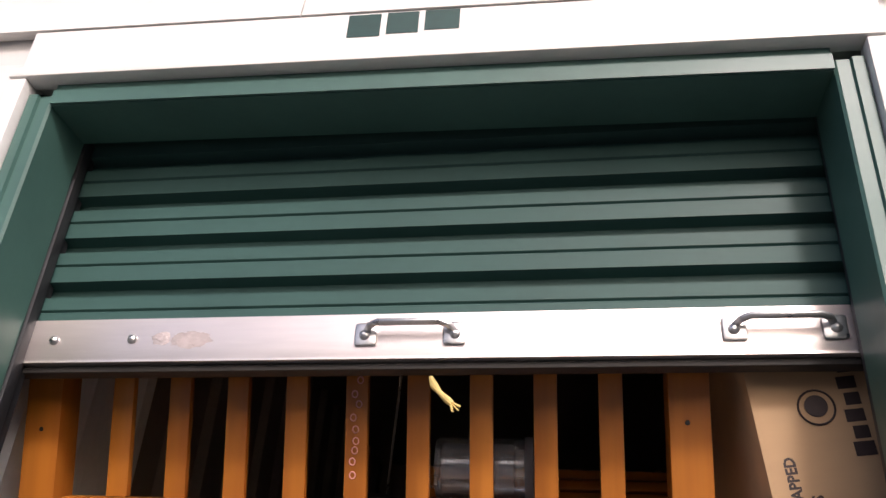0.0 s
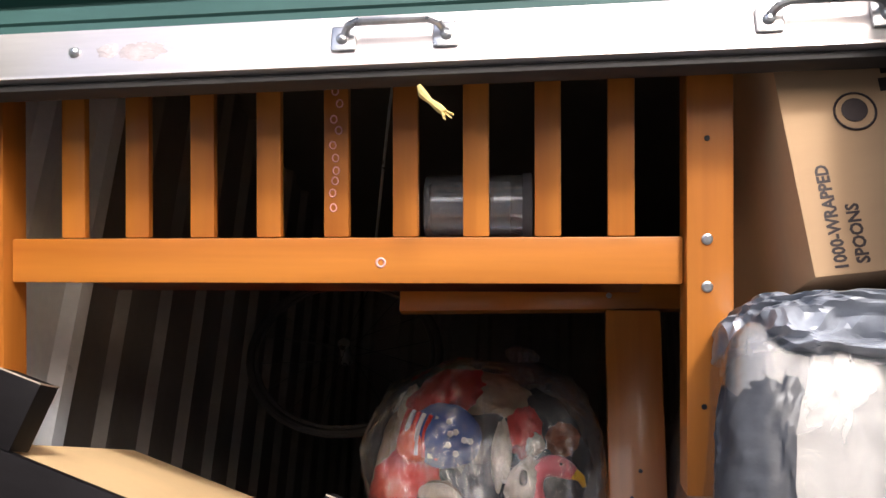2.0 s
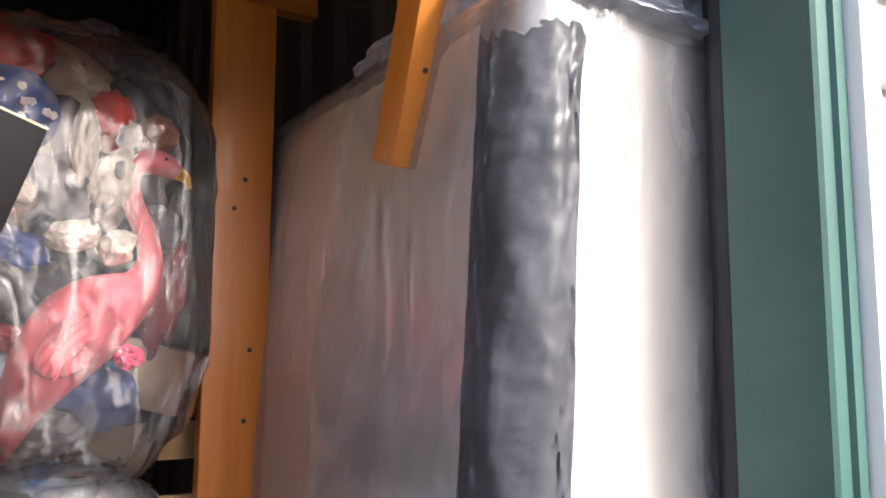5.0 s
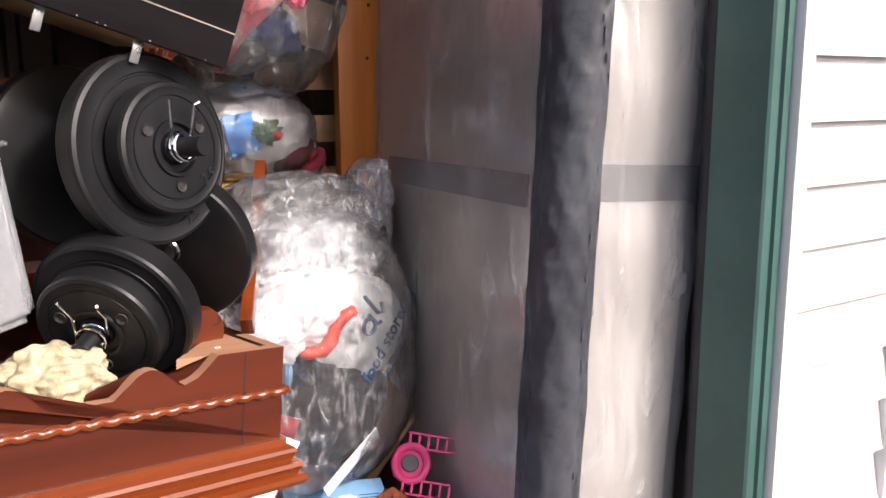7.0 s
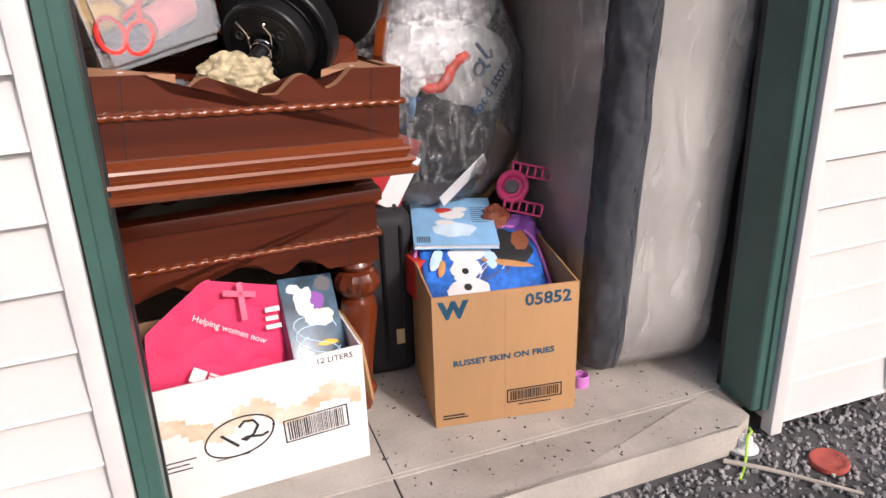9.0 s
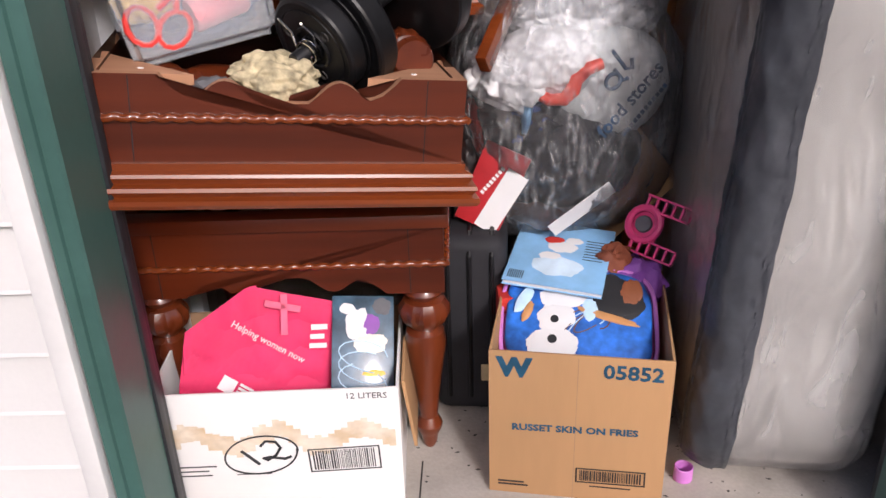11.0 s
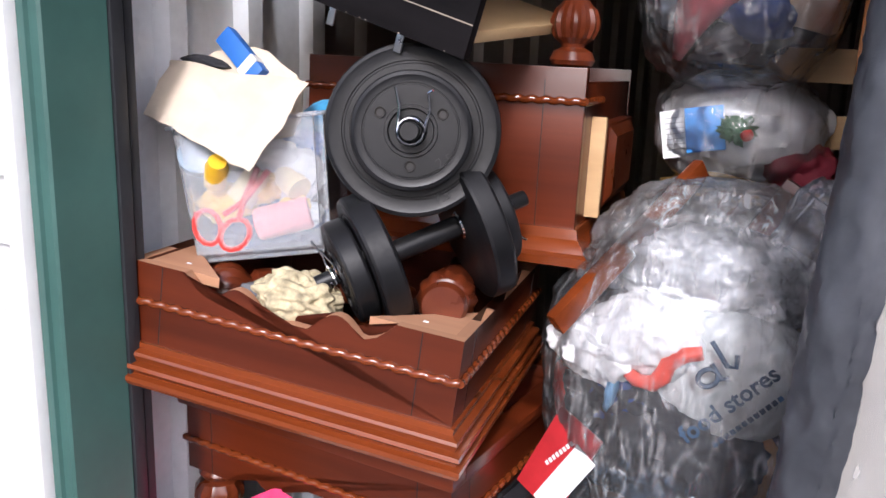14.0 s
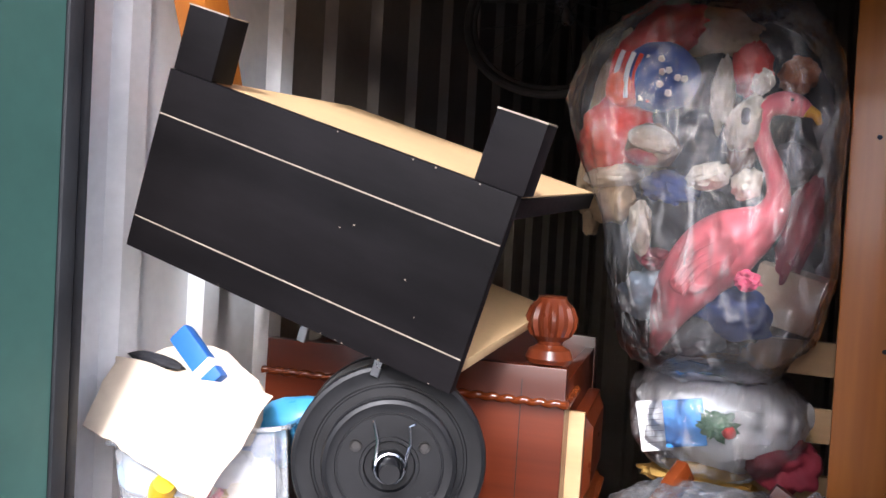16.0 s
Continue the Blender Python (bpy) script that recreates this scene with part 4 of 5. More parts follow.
inside("thread_spool", "pink spool of thread lying in the clear bin", "spool", lathe([(0.024, 0), (0.026, 0.004), (0.026, 0.076), (0.024, 0.08)], 20), plain("pink_thread", (0.85, 0.25, 0.28), 0.7), pose(0.10, 0.03, 0.052, 0, 82, 8))
for i, (x, y, z, r) in enumerate(((0.045, 0.03, 0.125, 0.017), (0.075, 0.04, 0.092, 0.022), (0.125, 0.05, 0.11, 0.022), (0.17, 0.03, 0.10, 0.02))):
    b = inside("bottle", "small bottle with a yellow cap in the bin", "bottle", lathe([(r, 0), (r, 0.045), (r * 0.8, 0.055), (r * 0.8, 0.06)], 16), YELLOW if i % 2 == 0 else plain("straw_plastic", (0.75, 0.6, 0.3), 0.4), pose(x, y, z, 50 - 30 * i, 40, 30 * i))
sc = thing("scissors", "red-handled scissors among the sewing things", "scissors", BN @ pose(0.062, 0.010, 0.045, 0, 20, 0))
for s in (-1, 1):
    part("handle", moved(tube([(0.020 * math.cos(a * 0.5236), 0, 0.027 * math.sin(a * 0.5236)) for a in range(12)], 0.0045, 8, True), pose(s * 0.021 - 0.01, 0, 0, 0, s * 25, 0)), plain("red_plastic", (0.7, 0.04, 0.03), 0.35), sc)
    part("arm", tube([(s * 0.012, 0, 0.026), (0.012, 0, 0.052), (0.03 - s * 0.008, 0, 0.11)], 0.005, 8), plain("red_plastic", (0.7, 0.04, 0.03), 0.35), sc)
inside("cloth_scrap", "crumpled navy cloth scrap in the bin", "cloth", lump(0.085, 0.05, 0.035, 0.4, 2.5, 3), NAVY, pose(0.11, 0.095, 0.042))
inside("cloth_scrap", "crumpled white cloth scrap in the bin", "cloth", lump(0.045, 0.035, 0.045, 0.2, 2.5, 4), PAPER, pose(0.155, 0.07, 0.125))
# Filler scraps, white ones among them, added to brighten the sparse bin.
for x, y, z, r, m, say in ((0.05, 0.07, 0.09, 0.045, YELLOW, "yellow"), (0.13, 0.06, 0.155, 0.04, PAPER, "white"), (0.165, 0.06, 0.06, 0.028, PAPER, "white"), (0.155, 0.045, 0.075, 0.024, YELLOW, "yellow"), (0.165, 0.09, 0.170, 0.035, BLUE, "blue"), (0.06, 0.10, 0.17, 0.04, PAPER, "white"), (0.11, 0.05, 0.105, 0.028, YELLOW, "yellow")):
    inside("cloth_scrap", say + " cloth scrap added to brighten the clear bin", "cloth", lump(r, r * 0.7, r * 0.7, 0.2, 2.2, 60 + x * 90, 4, 1.0, 0.12), m, pose(x, y, z))
inside("tape_roll", "grey tape roll standing in the clear bin", "tape", lathe([(0.03, 0), (0.033, 0.002), (0.033, 0.02), (0.03, 0.022)], 24), GREYBLUE, pose(0.03, 0.035, 0.165, 70, 0, 10))
# paper bag over the bin
bm = bmesh.new()
bmesh.ops.create_grid(bm, x_segments=28, y_segments=22, size=0.5)
for v in bm.verts:
    u, w = v.co.x + 0.5, v.co.y + 0.5
    low, high = Vector((-0.628 + 0.226 * u, 0, 1.136 - 0.072 * u)), Vector((-0.672 + 0.306 * u, 0, 1.222 - 0.022 * u))
    v.co = low.lerp(high, w) + Vector((0, 0.212 + 0.095 * w + 0.014 * noise.noise(Vector((u * 3, w * 3, 1))) + 0.010 * abs(noise.noise(Vector((u * 6 + w * 3, w * 2, 4)))), 0.006 * noise.noise(Vector((u * 3, w * 3, 5)))))
bmesh.ops.solidify(bm, geom=bm.faces[:], thickness=0.0012)
bag_ = thing("paper_bag", "creased cream paper bag lying over the clear bin", "paper bag")
part("front_sheet", bm, KRAFT, bag_)
part("back_sheet", moved(lump(0.11, 0.035, 0.075, 0.3, 1.8, 8, 3), pose(-0.53, 0.350, 1.170, 0, 10, 0)), KRAFT, bag_)
# Dark lump stands in for the shade inside the bag's opening.
part("mouth", moved(lump(0.055, 0.012, 0.011, 0.3, 2, 9, 3), pose(-0.600, 0.322, 1.222, 0, 4, 0)), DARK, bag_)
tb = thing("toothpaste_tube", "blue and white tube sticking out of the paper bag", "tube", pose(-0.525, 0.335, 1.235, -20, -48, 20))
part("body", block(-0.018, 0.018, -0.012, 0.012, -0.05, 0.06, 0.006), BLUE, tb)
part("stripe", block(-0.019, 0.019, -0.0128, 0.0128, -0.03, -0.012, 0.002), PAPER, tb)
bt = inside("pouch", "bright blue zip pouch behind the bin", "pouch", lump(0.075, 0.03, 0.055, 0.2, 1.6, 5, 3), plain("cyan_plastic", (0.08, 0.35, 0.62), 0.3), pose(0.21, 0.14, 0.19))

plan = STACK
# cream cloth on the upturned table
rag = part("rag", lump(0.066, 0.05, 0.044, 0.26, 2.2, 2, 6, 1.0, 0.06), CREAM, None, "", 60, plan @ pose(-0.390, 0.305, 0.856, 0, 6, 14))
tagged(rag, "crumpled cream terry cloth in the upturned table", "cloth")
rag2 = part("rag", lump(0.05, 0.04, 0.025, 0.4, 2.6, 6, 4, 1.0, 0.3), GREY, None, "", 60, plan @ pose(-0.50, 0.33, 0.83))
tagged(rag2, "grey cloth tucked in the upturned table", "cloth")
for x, y, z, rx, rz in ((-0.195, 0.43, 0.815, 86, 22), (-0.560, 0.33, 0.79, 84, -35)):
    lg = part("table_leg", moved(leg(0.40), pose(0, 0, -0.34)), CHERRY_Z, None, "", 35, plan @ pose(x, y, z + 0.045, rx, 0, rz))
    tagged(lg, "loose turned cherry leg lying in the upturned table", "table leg")


# ---- dumbbells ----
def disc(r, t, hole=0.015):
    """Vinyl weight plate about z from 0 to t with a raised rim and a rounded edge."""
    return lathe([(hole, 0), (r - 0.012, 0.0), (r - 0.002, 0.003), (r, 0.007), (r, t - 0.006), (r - 0.002, t - 0.002), (r - 0.007, t), (r - 0.010, t - 0.0012), (r * 0.80, t - 0.0012), (r * 0.79, t - 0.003), (r * 0.77, t - 0.003), (r * 0.76, t - 0.001), (r * 0.44, t - 0.001), (r * 0.43, t + 0.003), (r * 0.38, t + 0.003), (r * 0.36, t - 0.004), (r * 0.26, t - 0.004), (r * 0.25, t + 0.003), (hole + 0.004, t - 0.003), (hole, t)], 56)


def dumbbell(label, at, length, ends):
    ob = thing("dumbbell", label, "dumbbell", at, "dumbbells")
    part("bar", lathe([(0.0125, -length / 2), (0.0135, -length / 2 + 0.003), (0.0135, length / 2 - 0.003), (0.0125, length / 2)], 20), VINYL, ob)
    part("grip", lathe([(0.016, -0.058), (0.0175, -0.055), (0.0175, 0.055), (0.016, 0.058)], 20), VINYL, ob)
    for s, plates in ends:
        z = 0.062
        flip = pose(0, 0, 0) if s > 0 else pose(0, 0, 0, 180)
        part("collar", moved(lathe([(0.022, 0.0585), (0.024, 0.0615)], 20), flip), CHROME, ob)
        for r, t in plates:
            pl_ = part("weight_plate", moved(disc(r, t), flip @ pose(0, 0, z)), VINYL, ob)
            for k in range(3):
                a = 2 * math.pi * k / 3 + 0.52
                part("hole", moved(lathe([(0.006, 0), (0.0085, 0.001), (0.008, 0.003), (0.005, 0.0005)], 14), flip @ pose(r * 0.58 * math.cos(a), r * 0.58 * math.sin(a), z + t - 0.0010)), RUBBER, pl_)
            z += t + 0.001
        cl = part("spring_clip", moved(join(tube([(0.0185 * math.cos(a * 0.5), 0.0185 * math.sin(a * 0.5), z + 0.003 + a * 0.0006) for a in range(26)], 0.0022, 6),
            tube([(0.0185, 0, z + 0.003), (0.026, 0.03, z + 0.006), (0.024, 0.055, z + 0.016), (0.030, 0.058, z + 0.02)], 0.002, 6), tube([(-0.0185, 0.004, z + 0.012), (-0.016, 0.035, z + 0.012), (-0.022, 0.062, z + 0.02)], 0.002, 6)), flip), CHROME, ob, "bent chrome spring clip")
    return ob


def along(p, d):
    """A pose whose z runs along d, with y kept upward."""
    z = Vector(d).normalized()
    x = Vector((0, 0, 1)).cross(z).normalized()
    y = z.cross(x)
    return Matrix(((x.x, y.x, z.x, p[0]), (x.y, y.y, z.y, p[1]), (x.z, y.z, z.z, p[2]), (0, 0, 0, 1)))


A1 = Vector((0.46, -0.88, 0.08)).normalized()
c1 = Vector((-0.213, 0.325, 1.135)) - A1 * 0.135
big1 = dumbbell("black vinyl dumbbell with two plates a side, propped up", along(c1, A1), 0.36, ((1, ((0.130, 0.034), (0.088, 0.034))), (-1, ((0.130, 0.034), (0.086, 0.026)))))
for text, x, y, z in (("7.5", 0.047, -0.098, 0.0965), ("2.5", 0.049, -0.042, 0.1325)):
    letters(text, 0.021, plain("black_mark", (0.022, 0.022, 0.024), 0.3), big1, pose(x, y, z, 0, 0, 28), "cast_mark")
A2 = Vector((-0.62, -0.66, -0.36)).normalized()
c2 = Vector((-0.350, 0.305, 0.888)) - A2 * 0.175
big2 = dumbbell("black vinyl dumbbell lying in the upturned table", along(c2, A2), 0.36, ((1, ((0.110, 0.042), (0.084, 0.036))), (-1, ((0.130, 0.038), (0.086, 0.030)))))


# ---- bags ----
def sack(sx, sy, sz, seed, rough=0.09, lean=0.0, fold=0.016, slant=0.7, square=0.85):
    """A filled film sack: soft bulges, long sharp folds that run aslant, crossed by short ones."""
    bm = bmesh.new()
    bmesh.ops.create_icosphere(bm, subdivisions=6, radius=1.0)
    off = Vector((seed * 3.1, seed * 1.7, seed * 2.3))
    c, s = math.cos(slant), math.sin(slant)
    for v in bm.verts:
        d = v.co.normalized()
        u, w = d.x * c - d.z * s, d.x * s + d.z * c
        k = 1 + rough * noise.noise(d * 1.6 + off) + rough * 0.6 * noise.noise(d * 4 + off)
        for q, high in ((Vector((u * 6, d.y * 4, w * 1.1)), 1.0), (Vector((u * 3, d.y * 5, w * 5)), 0.7), (Vector((u * 14, d.y * 8, w * 2.2)), 0.5)):
            k += fold * high * max(0.0, 1 - abs(noise.noise(q + off * 2)) * 7)
        q = Vector([math.copysign(abs(e) ** square, e) for e in d]) * k
        x = q.x * sx
        if x < 0:
            x *= 1 + lean * min(1.0, max(0.0, q.z * 1.6 + 0.3))
        v.co = Vector((x, q.y * sy, q.z * sz))
    return bm


def bag(name, label, centre, size, mat, seed, rough=0.09, lean=0.0, turn=0.0, slant=0.7, square=0.85):
    ob = thing(name, label, "plastic bag", pose(*centre, 0, 0, turn))
    part("sack", sack(*size, seed, rough, lean, slant=slant, square=square), mat, ob, smooth=70)
    part("neck", moved(lathe([(0.03 + 0.012 * math.sin(k * 1.7), k * 0.012) for k in range(7)], 20, 7, 0.45, (-1, 1)), pose(0.02, 0.03, size[2] * 0.93, 20, 10, 0)), mat, ob, "gathered neck of the bag", 80)
    return ob


DEEP = 0.0  # how far in the things of a bag stand


def loose(name, label, category, bm, mat, at, smooth=60.0):
    ob = part(name, bm, mat, None, "", smooth, plan @ pose(0, DEEP, 0) @ at)
    return tagged(ob, label, category)


# tall bag of toys beside the post
bag("plastic_bag", "tall clear plastic bag full of soft toys and a flamingo", (0.112, 0.92, 1.560), (0.196, 0.185, 0.345), BAG, 1.0, 0.06, 0.50, square=0.66)
loose("santa_hat", "red plush hat with a white brim in the toy bag", "hat", lump(0.066, 0.05, 0.074, 0.15, 2.0, 2, 5, 1.0, 0.10), RED, pose(-0.074, 0.858, 1.645, 0, 16, 0))
loose("hat_brim", "white plush brim of the red hat", "trim", lump(0.052, 0.046, 0.022, 0.2, 2.4, 3, 4), WHITE_FUR, pose(-0.072, 0.855, 1.572, 0, -8, 0))
loose("soft_toy", "dirty cream plush toy under the red hat", "soft toy", lump(0.045, 0.04, 0.038, 0.3, 2.2, 4, 4), TAN, pose(-0.075, 0.875, 1.525))
cap = thing("plush_cap", "striped and starred plush cap in the toy bag", "cap", pose(0.000, 0.832, 1.748, 10, 14, -10) @ Matrix.Diagonal((1.28, 1.1, 1.22, 1)))
part("crown", lump(0.056, 0.05, 0.050, 0.08, 1.4, 5, 4), plain("royal_cloth", (0.02, 0.06, 0.24), 0.8), cap)
for k in range(7):
    part("stripe", tube([(-0.052 + 0.0095 * k - 0.006 * math.sin(j * 0.35), -0.047 + 0.0045 * abs(k - 3), -0.036 + 0.008 * j) for j in range(9)], 0.0036, 6), PAPER if k % 2 else RED, cap)
random.seed(3)
for k in range(7):
    part("star", moved(lathe([(0.0055, 0), (0.004, 0.0015)], 5), pose(random.uniform(0.012, 0.05), -0.052 + 0.01 * (k % 2), random.uniform(-0.02, 0.035), 90)), PAPER, cap)
loose("red_ball", "orange-red plush ball in the toy bag", "toy", lump(0.034, 0.03, 0.036, 0.1, 1.5, 6, 4), plain("orange_cloth", (0.65, 0.09, 0.02), 0.8), pose(-0.056, 0.82, 1.727))
monkey = thing("soft_toy", "brown and white plush monkey head in the bag", "soft toy", pose(0.0, 0.815, 1.622, 0, 14, 0))
part("head", lump(0.046, 0.036, 0.040, 0.15, 2, 7, 4), plain("brown_plush", (0.13, 0.07, 0.04), 0.95), monkey)
part("face", lump(0.040, 0.03, 0.024, 0.15, 2, 8, 4), WHITE_FUR, monkey).matrix_basis = pose(0.0, -0.018, 0.008)
part("mouth", lump(0.030, 0.02, 0.014, 0.12, 2, 9, 4), MAROON, monkey).matrix_basis = pose(-0.006, -0.022, -0.024)
BROWN_PLUSH = plain("brown_fabric", (0.12, 0.06, 0.04), 0.95)
BUFF = plain("buff_card", (0.40, 0.31, 0.22), 0.85)
for i, (x, y, z, a, b, c, m, say) in enumerate((
        (0.108, 0.835, 1.715, 0.018, 0.02, 0.058, WHITE_FUR, "limp white plush arm"), (0.152, 0.83, 1.665, 0.030, 0.03, 0.046, WHITE_FUR, "white plush toy with a dark ear"),
        (0.226, 0.845, 1.600, 0.028, 0.03, 0.034, GREY, "grey plush ball"), (0.098, 0.82, 1.572, 0.034, 0.03, 0.022, WHITE_FUR, "white plush paw"), (0.160, 0.825, 1.562, 0.024, 0.025, 0.026, WHITE_FUR, "white plush foot"),
        (-0.010, 0.815, 1.478, 0.018, 0.018, 0.046, WHITE_FUR, "twisted white plush limb"), (0.010, 0.86, 1.362, 0.052, 0.04, 0.046, GREYBLUE, "grey-blue padded toy"), (0.150, 0.85, 1.345, 0.062, 0.04, 0.044, NAVY, "dark blue cloth toy"),
        (0.245, 0.865, 1.485, 0.028, 0.04, 0.085, MAROON, "maroon cloth toy"), (-0.005, 0.885, 1.835, 0.075, 0.05, 0.042, RED, "red cloth toy"), (0.150, 0.87, 1.765, 0.034, 0.04, 0.045, RED, "red cloth toy"),
        (0.172, 0.84, 1.738, 0.016, 0.018, 0.02, WHITE_FUR, "small white plush toy"), (0.225, 0.88, 1.755, 0.030, 0.03, 0.03, plain("rust_cloth", (0.30, 0.09, 0.03), 0.9), "rust-brown cloth toy"),
        (0.085, 0.885, 1.64, 0.080, 0.05, 0.06, DARK, "black cloth toy"), (0.055, 0.885, 1.49, 0.085, 0.05, 0.07, DARK, "black cloth toy"), (0.13, 0.955, 1.70, 0.14, 0.07, 0.16, DARK, "black cloth bundle"), (0.12, 0.96, 1.42, 0.15, 0.08, 0.14, DARK, "black cloth bundle"),
        (0.03, 0.865, 1.55, 0.05, 0.04, 0.03, NAVY, "navy cloth toy"), (0.145, 0.845, 1.612, 0.022, 0.02, 0.03, BROWN_PLUSH, "brown plush arm"), (0.10, 0.87, 1.295, 0.06, 0.04, 0.03, GREY, "grey cloth toy"), (0.015, 0.84, 1.425, 0.030, 0.03, 0.020, MAROON, "maroon plush foot"))):
    loose("soft_toy", say + " pressed against the clear bag", "soft toy", lump(a, b, c, 0.28, 2.4, 10 + i, 4, 1.0, 0.15), m, pose(x, y, z, 0, 26 * math.sin(i * 1.9), 0))
loose("soft_toy", "cream plush blanket folded along the side of the toy bag", "soft toy", lump(0.040, 0.06, 0.17, 0.2, 2.2, 61, 5, 0.9, 0.12), TAN, pose(-0.105, 0.93, 1.66, 0, 8, 0))
loose("soft_toy", "cream plush blanket folded under the head of the toy bag", "soft toy", lump(0.085, 0.05, 0.045, 0.25, 2.2, 62, 5, 0.9, 0.12), TAN, pose(0.075, 0.93, 1.845, 0, 14, 0))
loose("toy_ear", "dark round ear of the white plush toy", "toy", lump(0.008, 0.008, 0.015, 0.1, 2, 1, 3), INK, pose(0.152, 0.798, 1.672))
loose("card_piece", "buff cardboard box in the toy bag", "box", block(-0.055, 0.055, -0.02, 0.03, -0.05, 0.05, 0.004), BUFF, pose(0.232, 0.875, 1.372, 8, 14, -6), 30)
# flamingo: a lying body, neck and head in one mesh
prof = [(0.030, 1.258, 0.008), (0.040, 1.295, 0.020), (0.056, 1.345, 0.038), (0.084, 1.395, 0.054), (0.116, 1.436, 0.061), (0.147, 1.464, 0.057), (0.176, 1.484, 0.045), (0.203, 1.508, 0.030), (0.215, 1.545, 0.0195), (0.205, 1.590, 0.0165), (0.186, 1.630, 0.0155), (0.178, 1.665, 0.0155), (0.187, 1.690, 0.0165), (0.210, 1.700, 0.0195), (0.234, 1.695, 0.018), (0.250, 1.686, 0.012)]
fine = []
for i in range(len(prof) - 1):
    p0, p1, p2, p3 = (Vector(prof[max(0, min(len(prof) - 1, i + j))]) for j in (-1, 0, 1, 2))
    for k in range(5):
        f = k / 5
        fine.append(0.5 * (2 * p1 + (p2 - p0) * f + (2 * p0 - 5 * p1 + 4 * p2 - p3) * f ** 2 + (3 * p1 - p0 - 3 * p2 + p3) * f ** 3))
fine.append(Vector(prof[-1]))
radii = [f[2] for f in fine]
fl = thing("flamingo_figure", "pink plastic garden flamingo inside the clear bag", "figurine", pose(0, 0.825, 0))
part("body", tube([(f[0], 0, f[1]) for f in fine], lambda s: radii[min(len(radii) - 1, int(s * (len(radii) - 1) + 0.5))], 24), PINK, fl, smooth=80)
wing = part("wing", join(lump(0.066, 0.014, 0.036, 0.05, 1.5, 2, 4), *[tube([(-0.058 + 0.0085 * j, -0.0145 + 0.0007 * abs(j - 6) ** 1.4, -0.020 + 0.011 * k + 0.010 * math.sin(j * 0.25)) for j in range(13)], 0.0022, 6) for k in range(4)]), PINK, fl, "moulded wing feathers", 70)
wing.matrix_basis = pose(0.108, -0.050, 1.422, 0, -44, 0)
part("beak", tube([(0.248, 0, 1.688), (0.264, 0, 1.680), (0.270, 0, 1.664)], lambda s: 0.012 - 0.008 * s, 10), YELLOW, fl, "yellow beak")
part("eye", moved(lump(0.003, 0.003, 0.003, 0, 1, 0, 2), pose(0.226, -0.018, 1.702)), INK, fl)
part("foot", lump(0.020, 0.012, 0.016, 0.5, 3, 4, 3), plain("pink_sequin", (0.8, 0.1, 0.2), 0.2), fl).matrix_basis = pose(0.178, -0.045, 1.400)

# smaller bag of paper under it
DEEP = 0.16
mid = bag("plastic_bag", "small clear bag of white paper and a blue booklet", (0.125, 0.965, 1.135), (0.155, 0.125, 0.115), BAG, 3.0, 0.10)
loose("crumpled_paper", "crumpled white paper in the small bag", "paper", lump(0.14, 0.09, 0.095, 0.22, 2.4, 21, 4, 1.0, 0.2), PAPER, pose(0.13, 0.815, 1.14))
loose("booklet", "blue booklet in the small bag", "booklet", block(-0.035, 0.035, -0.004, 0.004, -0.042, 0.042, 0.002), plain("booklet_blue", (0.05, 0.25, 0.62), 0.4), pose(0.082, 0.708, 1.135, -6, -10, 8), 30)
lt = loose("letter", "white printed letter in the small bag", "paper", block(-0.028, 0.028, -0.001, 0.001, -0.045, 0.045), PAPER, pose(0.03, 0.712, 1.122, -6, -12, 2), 30)
bars([(-0.02, 0.015, 0.03 - 0.010 * k, 0.0307 - 0.010 * k) for k in range(7)], INK, lt, pose(0, -0.0015, 0) @ FRONT, "small_print")
loose("red_berry", "small red ornament in the bag", "ornament", lump(0.012, 0.012, 0.012, 0.05, 1, 0, 3), RED, pose(0.158, 0.702, 1.13))
loose("green_sprig", "green artificial sprig in the bag", "sprig", lump(0.03, 0.012, 0.022, 0.6, 4, 5, 4), plain("sprig_green", (0.06, 0.12, 0.06), 0.7), pose(0.138, 0.707, 1.138))
loose("maroon_cloth", "maroon cloth in the small bag", "cloth", lump(0.06, 0.05, 0.05, 0.3, 2, 8, 4), MAROON, pose(0.245, 0.79, 1.07))
loose("yellow_cloth", "mustard cloth under the small bag", "cloth", lump(0.10, 0.06, 0.025, 0.3, 2, 9, 4), plain("mustard", (0.45, 0.27, 0.06), 0.85), pose(0.10, 0.79, 1.02))

# big sack of clothes and store bags in front
DEEP = 0.10
store = bag("plastic_bag", "large clear sack of dark clothes and a store bag", (0.128, 0.70, 0.692), (0.238, 0.172, 0.300), BAG_FINE, 5.0, 0.06, 0.06, slant=0.5)
part("tail", sack(0.205, 0.12, 0.125, 31, 0.12, 0, 0.02), BAG_MILKY, store, "loose gathered film over the sack", 70).matrix_basis = pose(0.02, 0.05, 0.240)
part("tail", sack(0.055, 0.05, 0.10, 35, 0.2, 0, 0.02), BAG_MILKY, store, "loose end of film by the post", 70).matrix_basis = pose(0.17, 0.04, 0.29, 0, 20, 0)
loose("clothing", "folded black clothing in the sack", "clothing", lump(0.180, 0.135, 0.125, 0.12, 2.0, 32, 5, 0.9, 0.16), DARK, pose(0.105, 0.605, 0.600))
loose("clothing", "dark shirt with a pale label in the sack", "clothing", lump(0.125, 0.115, 0.09, 0.15, 2.4, 33, 5, 0.9, 0.2), DARK, pose(0.040, 0.605, 0.655))
